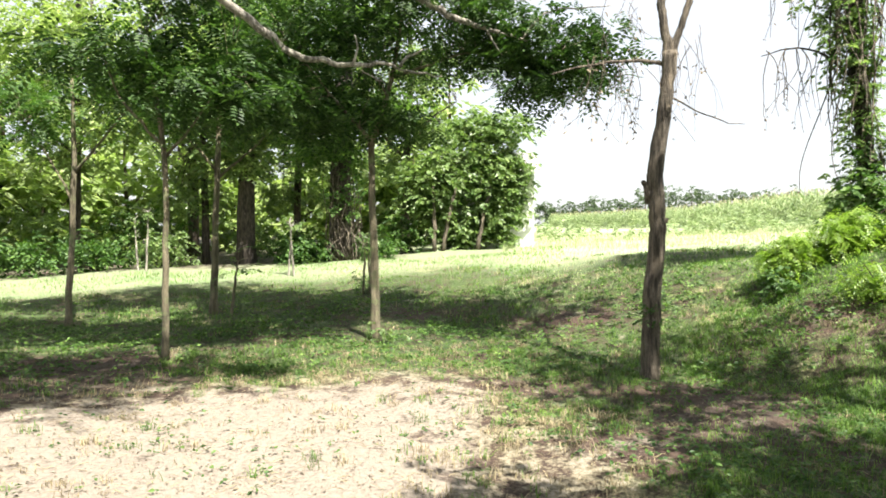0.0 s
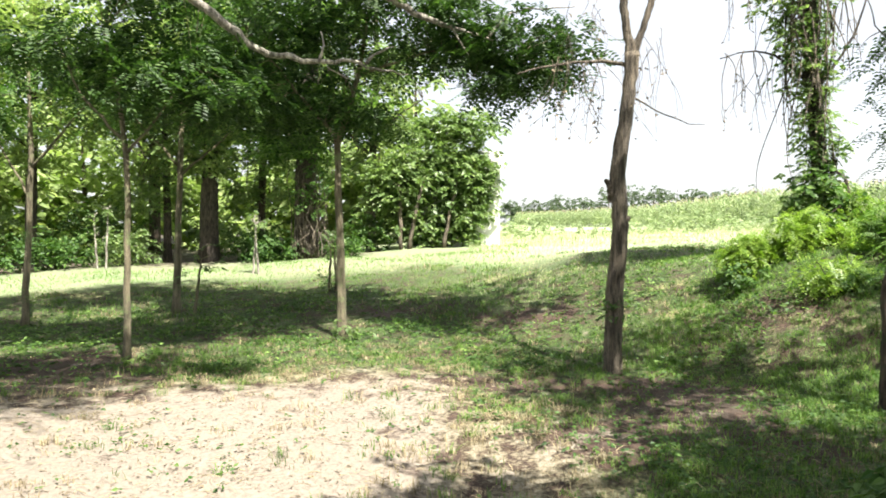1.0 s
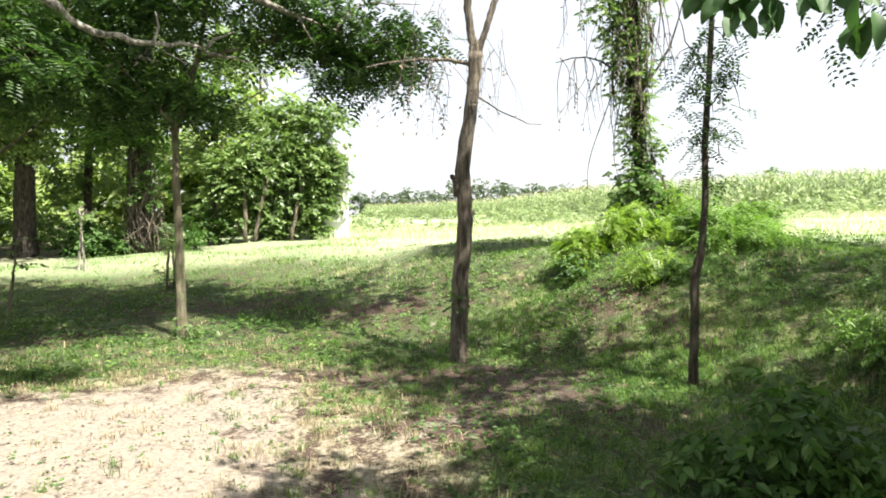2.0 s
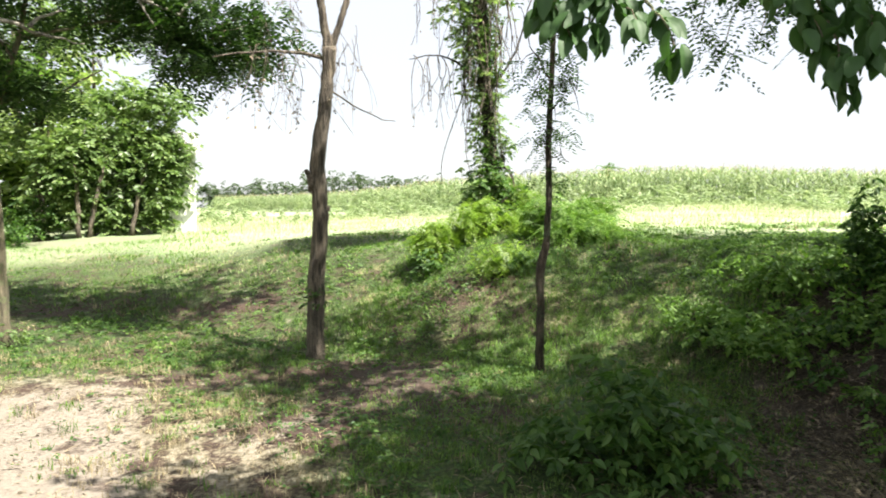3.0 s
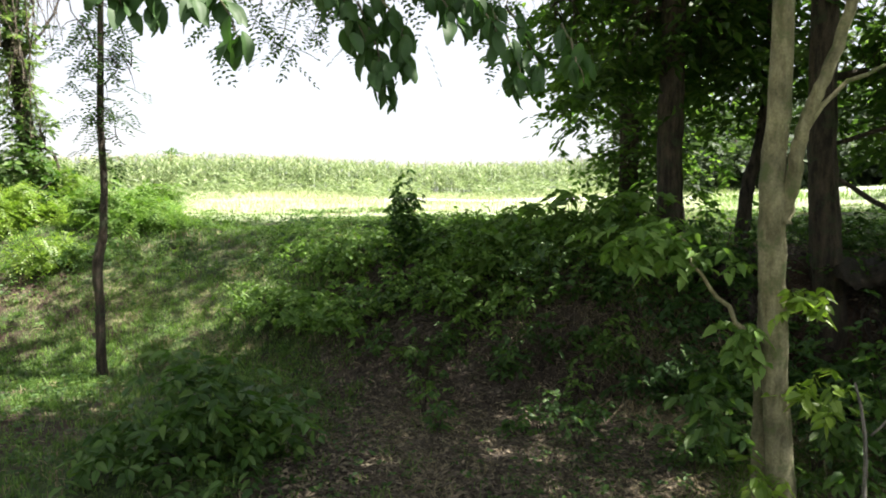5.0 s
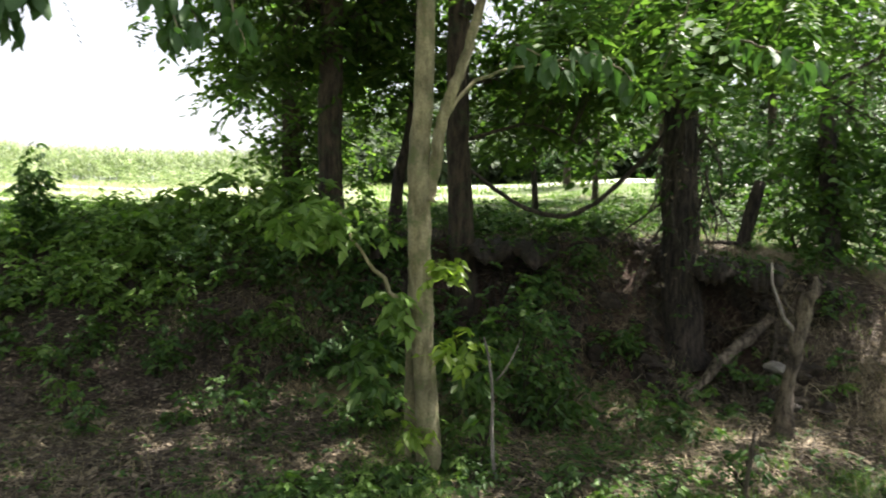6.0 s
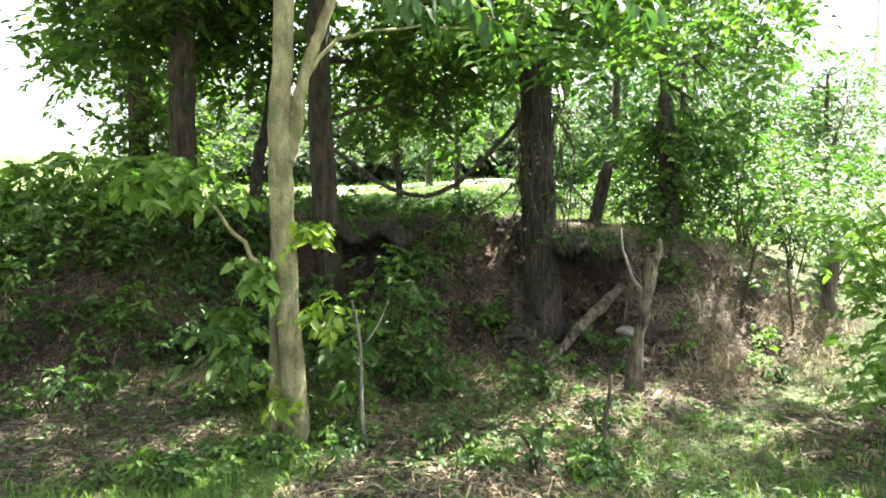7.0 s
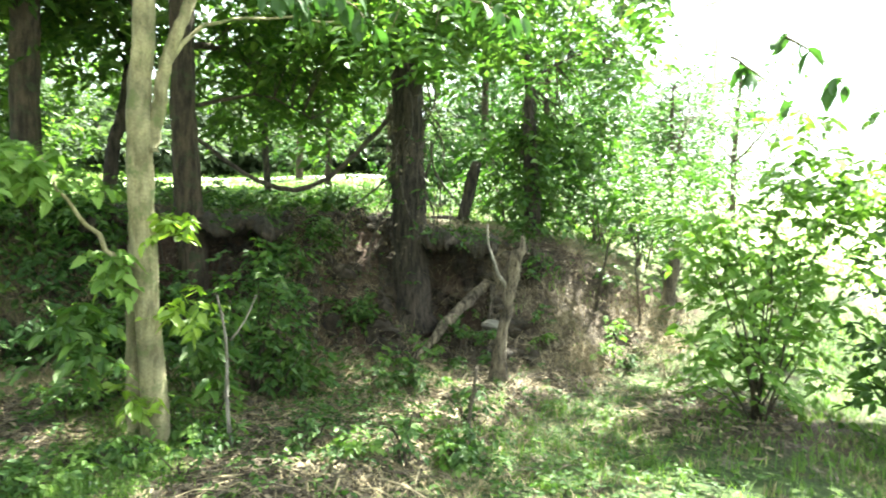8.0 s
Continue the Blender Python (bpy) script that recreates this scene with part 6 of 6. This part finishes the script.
def build_grass():
    g = np.random.default_rng(500)
    x, y, r = scatter(g, 33000, -42, 152, 3.0, 18.5, 1.15)
    turf, litter, pale = cover(x, y)
    keep = g.random(len(x)) < np.clip(turf * 1.3, 0.05, 1) * (0.1 + 0.9 * clumpy(x, y, 1.9, 1) * (0.4 + 0.9 * clumpy(x, y, 4.3, 2))) * np.where(pale > 0.35, np.where(np.degrees(np.arctan2(x, y)) > -5, 0.4, 0.12), 1)
    x, y, r = x[keep], y[keep], r[keep]
    each = 11
    az = np.degrees(np.arctan2(x, y))
    th = g.uniform(0.035, 0.10, len(x)) * (0.5 + 1.0 * clumpy(x, y, 1.1, 3)) * np.where(az > 95, 1.15, 1.0)
    dry_tuft = g.random(len(x)) < 0.16 + 0.5 * (cover(x, y)[2] > 0.12)
    sp = 0.02 + 0.004 * r
    lush_tuft = ~dry_tuft & (g.random(len(x)) < np.where(az > 95, 0.6, np.where(az > 24, 0.15, 0.08) + 0.35 * clumpy(x, y, 1.3, 7)))
    sp, th, dryness, lush = np.repeat(sp, each), np.repeat(th, each), np.repeat(dry_tuft, each), np.repeat(lush_tuft, each)
    x, y, r = (np.repeat(q, each) for q in (x, y, r))
    x, y = x + g.normal(0, 1, len(x)) * sp, y + g.normal(0, 1, len(x)) * sp
    h = th * g.uniform(0.5, 1.2, len(x))
    w = 0.004 + 0.0008 * r
    for name, m, mat, lab in (("grass", ~dryness & ~lush, GRASS, "short tufted green grass with bare places"), ("fresh_grass", lush, LUSH, "fresh bright tufts of grass through the turf"), ("dry_grass", dryness, STRAW, "dry straw-coloured tufts among the turf")):
        tagged(put(name, tri_clean(name, *blades(g, x[m], y[m], h[m], w[m], 0.6)), mat), lab, "grass", "", "stuff")
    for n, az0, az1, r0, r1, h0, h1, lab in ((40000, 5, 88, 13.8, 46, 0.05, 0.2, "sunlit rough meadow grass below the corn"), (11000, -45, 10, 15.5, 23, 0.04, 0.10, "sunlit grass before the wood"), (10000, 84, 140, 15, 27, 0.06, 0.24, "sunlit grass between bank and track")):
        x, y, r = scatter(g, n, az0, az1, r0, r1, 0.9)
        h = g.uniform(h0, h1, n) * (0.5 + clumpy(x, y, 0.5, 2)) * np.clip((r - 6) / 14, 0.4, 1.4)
        tagged(put("meadow_grass", tri_clean("meadow_grass", *blades(g, x, y, h, 0.005 + 0.0005 * r, 0.7)), LUSH if az1 != 88 else LIT_MEADOW), lab, "grass", "", "stuff")
    # lusher grass in the half shade below the bank
    x, y, r = scatter(g, 2600, 70, 106, 3.4, 8.4, 1.0)
    keep = clumpy(x, y, 1.6, 6) * (0.55 + 0.6 * np.clip((5.4 - r) / 1.4, 0, 1)) > 0.42
    keep &= np.hypot(x - 4.7, y - 1.0) > 0.8
    x, y = np.repeat(x[keep], 14), np.repeat(y[keep], 14)
    x, y = x + g.normal(0, 0.045, len(x)), y + g.normal(0, 0.045, len(x))
    tagged(put("shade_grass", tri_clean("shade_grass", *blades(g, x, y, g.uniform(0.05, 0.15, len(x)), np.full(len(x), 0.007), 0.7)), LUSH), "lush grass tufts below the shaded bank", "grass", "", "stuff")
    # fresh grass and clover on the half-shaded slope
    x, y, r = scatter(g, 9500, 20, 62, 5.0, 15.0, 0.9)
    keep = g.random(len(x)) < (clumpy(x, y, 1.5, 11) * 1.5 - 0.35) * np.clip(1.2 - 1.9 * cover(x, y)[1], 0.02, 1)
    x, y, r = (np.repeat(q[keep], 12) for q in (x, y, r))
    x, y = x + g.normal(0, 0.06, len(x)), y + g.normal(0, 0.06, len(x))
    tagged(put("slope_grass", tri_clean("slope_grass", *blades(g, x, y, g.uniform(0.03, 0.085, len(x)), 0.0045 + 0.0006 * r, 0.9)), LUSH), "fresh green grass on the half-shaded slope", "grass", "", "stuff")
    # weeds: small broad leaves close to the ground
    x, y, r = scatter(g, 90000, -40, 150, 3.2, 16, 1.0)
    turf, litter, pale = cover(x, y)
    keep = g.random(len(x)) < (0.12 + 1.1 * clumpy(x, y, 1.7, 5) ** 2) * np.where(pale > 0.35, 0.06, np.where(pale > 0.1, 0.35, 1)) * np.where(litter > 0.5, 0.4, 1) * np.where(np.degrees(np.arctan2(x, y)) > 108, 0.3, 1)
    x, y, r = x[keep], y[keep], r[keep]
    c = np.stack([x, y, ground(x, y) + g.uniform(0.015, 0.07, len(x))], 1)
    far = r > 9.5
    tone = g.random(len(x)) < 0.12 + 0.2 * (clumpy(x, y, 0.8, 41) > 0.5)
    weeds = [("ground_weeds", c[~far], 0.052, UNDER, "low broad-leaved weeds through the turf"), ("clover", c[far & tone], 0.065, LUSH, "bright clover and low weeds in the turf"), ("ground_weeds", c[far & ~tone], 0.07, UNDER, "dark low weeds in the further turf")]
    x, y, r = scatter(g, 2000, 86, 126, 3.6, 7.2, 0.9)
    keep = g.random(len(x)) < 1.5 * clumpy(x, y, 1.9, 14) ** 2
    x, y = x[keep], y[keep]
    low = np.stack([x, y, ground(x, y) + g.uniform(0.02, 0.1, len(x))], 1)
    tagged(put("creepers", raw_mesh("creepers", *oval_sprays(g, low, 5, 0.06, 0.045, 0.1, 0.4, True)), UNDER), "small creeping plants through the litter", "weeds", "", "stuff")
    for name, q, size, mat, lab in weeds:
        tagged(put(name, raw_mesh(name, *oval_sprays(g, q, 3, 0.035 if size < 0.06 else 0.06, size, 0.1)), mat), lab, "weeds", "", "stuff")


def arching_tufts(name, label, g, x, y, mat, each, h0, h1, spread, w):
    """Tufts whose blades rise from one foot and arch over to all sides."""
    tall = np.repeat(g.uniform(h0, h1, len(x)), each)
    a = g.uniform(0, 2 * math.pi, len(tall))
    x, y = np.repeat(x, each) + g.normal(0, spread, len(tall)), np.repeat(y, each) + g.normal(0, spread, len(tall))
    h = (tall * g.uniform(0.55, 1.15, len(tall)))[:, None]
    p = np.stack([x, y, ground(x, y) - 0.01], 1)
    o = np.stack([np.cos(a), np.sin(a), np.zeros(len(a))], 1) * h * g.uniform(0.25, 1.1, (len(a), 1))
    s = np.stack([-np.sin(a), np.cos(a), np.zeros(len(a))], 1) * w / 2
    up = np.array([0, 0, 1.0]) * h
    m = p + o * 0.4 + up * 0.75
    e = p + o + up * g.uniform(0.35, 1.0, (len(a), 1))
    v = np.stack([p - s, p + s, m + s * 0.9, m - s * 0.9, e], 1).reshape(-1, 3)
    k = 5 * np.arange(len(a))[:, None]
    f = np.concatenate([k + np.array([[0, 1, 2]]), k + np.array([[0, 2, 3]]), k + np.array([[3, 2, 4]])])
    tagged(put(name, raw_mesh(name, v, f), mat), label, "grass", "", "stuff")


def build_tufts():
    g = np.random.default_rng(560)
    x, y, r = scatter(g, 5200, -42, 68, 3.3, 11.5, 0.85)
    turf, litter, pale = cover(x, y)
    az = np.degrees(np.arctan2(x, y))
    keep = g.random(len(x)) < np.clip(turf * 1.5, 0, 1) * (0.15 + 1.2 * clumpy(x, y, 1.6, 21) ** 1.5) * np.where(pale > 0.4, 0.25, 1)
    x, y, az, pale = x[keep], y[keep], az[keep], pale[keep]
    pick = g.random(len(x))
    dried = pick < np.where(pale > 0.08, 0.6, np.where(az < 12, 0.35, 0.12))
    bright = ~dried & (g.random(len(x)) < 0.45)
    for name, m, mat, lab in (("dry_tufts", dried, STRAW, "arching half-dry grass tufts round the dirt"), ("bright_tufts", bright, LUSH, "fresh arching grass tufts in the turf"), ("dull_tufts", ~dried & ~bright, GRASS, "dull green arching grass tufts in the turf")):
        arching_tufts(name, lab, g, x[m], y[m], mat, 26, 0.05, 0.13, 0.045, 0.0055)
    x, y, r = scatter(g, 800, 70, 93, 3.3, 4.9, 1.0)
    keep = g.random(len(x)) < 0.05 + 0.9 * clumpy(x, y, 1.9, 25)
    keep &= np.hypot(x - 4.7, y - 1.0) > 0.6
    arching_tufts("bank_foot_grass", "fresh long grass before the shaded bank", g, x[keep], y[keep], LUSH, 20, 0.05, 0.14, 0.06, 0.006)
    # dead blades and twigs lying in the turf
    x, y, r = scatter(g, 4500, -42, 62, 3.3, 10, 0.9)
    keep = g.random(len(x)) < 0.2 + 0.8 * clumpy(x, y, 1.3, 31)
    x, y = x[keep], y[keep]
    a, L = g.uniform(0, 6.28, len(x)), g.uniform(0.04, 0.16, len(x))
    x2, y2 = x + np.cos(a) * L, y + np.sin(a) * L
    v, f = twig_arrays(np.stack([x, y, ground(x, y) + 0.012], 1), np.stack([x2, y2, ground(x2, y2) + 0.018], 1), 0.0028)
    tagged(put("dead_blades", raw_mesh("dead_blades", v, f), STRAW), "dead blades and bits of twig lying in the turf", "grass", "", "stuff")


def straw_tufts(name, label, g, x, y, each, h0, h1, mat, spread=0.06, w=0.0042):
    """Tufts of withered grass whose blades arch over and trail down the slope."""
    x, y = np.repeat(x, each), np.repeat(y, each)
    n = len(x)
    x, y = x + g.normal(0, spread, n), y + g.normal(0, spread, n)
    p = np.stack([x, y, ground(x, y) - 0.01], 1)
    h = g.uniform(h0, h1, n)[:, None]
    o = g.normal(0, 0.75, (n, 2)) - 0.35 * p[:, :2] / np.linalg.norm(p[:, :2], axis=1, keepdims=True)
    o = np.concatenate([o, np.zeros((n, 1))], 1) * h
    s = unit(np.stack([-o[:, 1], o[:, 0], np.zeros(n)], 1) + g.normal(0, 0.3, (n, 3))) * w / 2
    up = np.array([0, 0, 1.0])
    m = p + o * 0.45 + up * h * g.uniform(0.35, 0.75, (n, 1))
    e = p + o * 1.25
    e[:, 2] = np.maximum(ground(e[:, 0], e[:, 1]) + 0.01, m[:, 2] - h[:, 0] * g.uniform(0.1, 0.9, n))
    v = np.stack([p - s, p + s, m + s * 0.8, m - s * 0.8, e + s * 0.15, e - s * 0.15], 1).reshape(-1, 3)
    f = (np.array([(0, 1, 2, 3), (3, 2, 4, 5)])[None] + 6 * np.arange(n)[:, None, None]).reshape(-1, 4)
    tagged(put(name, raw_mesh(name, v, f), mat), label, "grass", "", "stuff")


def build_litter():
    g = np.random.default_rng(600)
    x, y, r = scatter(g, 70000, 50, 142, 3.0, 10, 1.0)
    keep = g.random(len(x)) < np.clip(cover(x, y)[1], 0.03, 1)
    x, y = x[keep], y[keep]
    n = len(x)
    a = g.uniform(0, 6.28, n)
    p = np.stack([x, y, ground(x, y) + g.uniform(0.004, 0.025, n)], 1)
    d = unit(np.stack([np.cos(a), np.sin(a), g.normal(0, 0.25, n)], 1))
    nn = unit(np.stack([g.normal(0, 0.35, n), g.normal(0, 0.35, n), np.ones(n)], 1))
    size = g.uniform(0.03, 0.085, n)
    tagged(put("leaf_litter", raw_mesh("leaf_litter", *leaf_arrays(p, d, nn, size, size * g.uniform(0.2, 0.55, n), 0.1)), LITTER), "brown dead leaves under the bank trees", "leaf litter", "", "stuff")
    x, y, r = scatter(g, 2600, 58, 132, 3.6, 8.8, 1.0)
    keep = g.random(len(x)) < 0.7 * clumpy(x, y, 2.3, 9)
    x, y = np.repeat(x[keep], 14), np.repeat(y[keep], 14)
    x, y = x + g.normal(0, 0.06, len(x)), y + g.normal(0, 0.06, len(x))
    tagged(put("dead_grass", tri_clean("dead_grass", *blades(g, x, y, g.uniform(0.03, 0.09, len(x)), np.full(len(x), 0.006), 2.6)), STRAW), "flattened dead grass through the litter", "grass", "", "stuff")
    # fallen twigs
    x, y, r = scatter(g, 3200, 52, 128, 3.4, 8.6, 1.0)
    keep = g.random(len(x)) < np.clip(cover(x, y)[1], 0.05, 1)
    x, y = x[keep], y[keep]
    a = g.uniform(0, 6.28, len(x))
    L = g.uniform(0.08, 0.4, len(x))
    x2, y2 = x + np.cos(a) * L, y + np.sin(a) * L
    v, f = twig_arrays(np.stack([x, y, ground(x, y) + 0.01], 1), np.stack([x2, y2, ground(x2, y2) + 0.03], 1), 0.0055)
    tagged(put("fallen_twigs", raw_mesh("fallen_twigs", v, f), DRY_VINE), "dry twigs strewn over the litter", "twigs", "", "stuff")
    # dry grass hanging down the brown part of the bank
    x, y, r = scatter(g, 720, 99, 134, 6.9, 9.0, 1.0)
    keep = g.random(len(x)) < np.clip(1.9 * clumpy(x, y, 3.4, 4) - 0.55, 0, 1) * np.where(np.degrees(np.arctan2(x, y)) > 112, 1, 0.25)
    straw_tufts("bank_straw", "withered grass hanging down the brown bank", g, x[keep], y[keep], 34, 0.05, 0.24, PALE_STRAW, 0.08, 0.0042)
    x, y, r = scatter(g, 420, 70, 114, 5.8, 7.9, 1.0)
    keep = clumpy(x, y, 2.1, 8) > 0.5
    straw_tufts("dead_stalks", "clumps of arching dead stalks on the shaded bank", g, x[keep], y[keep], 30, 0.08, 0.32, STRAW)
    # dead leaves and pebbles on the pale dirt
    x, y, r = scatter(g, 4200, -42, 16, 3.5, 9, 1.0)
    keep = g.random(len(x)) < cover(x, y)[2]
    x, y = x[keep], y[keep]
    n = len(x)
    a = g.uniform(0, 6.28, n)
    p = np.stack([x, y, ground(x, y) + 0.008], 1)
    d = unit(np.stack([np.cos(a), np.sin(a), g.normal(0, 0.2, n)], 1))
    nn = unit(np.stack([g.normal(0, 0.4, n), g.normal(0, 0.4, n), np.ones(n)], 1))
    size = g.uniform(0.014, 0.05, n)
    tagged(put("dead_leaves", raw_mesh("dead_leaves", *leaf_arrays(p, d, nn, size, size * 0.5, 0.15)), LITTER), "curled dead leaves on the pale dirt", "leaf litter", "", "stuff")


def build_thatch():
    """Matted strands of dead grass and stalks lying on the ground below the bank."""
    g = np.random.default_rng(670)
    x, y, r = scatter(g, 11000, 84, 133, 3.7, 7.4, 0.9)
    keep = g.random(len(x)) < (0.15 + 1.1 * clumpy(x, y, 1.7, 12) ** 2) * np.clip(1.3 * cover(x, y)[1] - 0.12, 0, 1)
    x, y = x[keep], y[keep]
    n = len(x)
    a = 2.2 * clumpy(x, y, 0.9, 3) * math.pi + g.normal(0, 0.7, n)
    d = np.stack([np.cos(a), np.sin(a)], 1) * (g.uniform(0.06, 0.2, n))[:, None]
    s = np.stack([-np.sin(a), np.cos(a), g.normal(0, 0.5, n)], 1) * g.uniform(0.002, 0.0045, n)[:, None]
    rows = []
    for k, up in ((-1, 0.008), (0, 0.035), (1, 0.012)):
        px, py = x + d[:, 0] * k + (abs(k) - 0.5) * d[:, 1] * 0.2, y + d[:, 1] * k
        rows.append(np.stack([px, py, ground(px, py) + up * g.uniform(0.5, 1.6, n)], 1))
    v = np.stack([rows[0] - s, rows[0] + s, rows[1] + s, rows[1] - s, rows[2] + s * 0.5, rows[2] - s * 0.5], 1).reshape(-1, 3)
    v = v.reshape(n, 6, 3)
    # Strands past about 111 degrees take the paler straw.
    bleached = np.degrees(np.arctan2(x, y)) + g.normal(0, 3, n) > 111
    for pick, mat, lab in ((bleached, PALE_STRAW, "paler matted grass below the brown bank"), (~bleached, STRAW, "matted strands of dead grass over the litter")):
        q = v[pick]
        f = (np.array([(0, 1, 2, 3), (3, 2, 4, 5)])[None] + 6 * np.arange(len(q))[:, None, None]).reshape(-1, 4)
        tagged(put("thatch", raw_mesh("thatch", q.reshape(-1, 3), f), mat), lab, "grass", "", "stuff")


def build_clods():
    """Lumps of dark earth added on the bank to roughen and darken its face."""
    g = np.random.default_rng(640)
    bm = bmesh.new()
    for k in range(340):
        az = g.uniform(93, 122)
        r = g.uniform(7.0, 8.35)
        s = 0.025 + 0.11 * g.random() ** 2
        p = spot(az, r, -0.15 * s)
        made = bmesh.ops.create_icosphere(bm, subdivisions=2, radius=1.0)["verts"]
        w = Vector(g.uniform(0.7, 1.5, 3))
        for v in made:
            d = 1 + 0.55 * noise.noise(v.co * 1.6 + Vector((k * 1.7, 0, 0))) + 0.25 * noise.noise(v.co * 4.0 + Vector((0, k * 1.3, 0)))
            v.co = p + Vector((v.co.x * w.x, v.co.y * w.y, v.co.z * w.z * 0.75)) * d * s
    me = bpy.data.meshes.new("earth_clods")
    bm.to_mesh(me)
    bm.free()
    tagged(put("earth_clods", me, SHADED_BANK_SOIL), "lumps of dark crumbled earth on the bank", "soil", "", "stuff")


build_grass()
build_tufts()
build_litter()
build_thatch()
build_clods()
build_weed_strip()
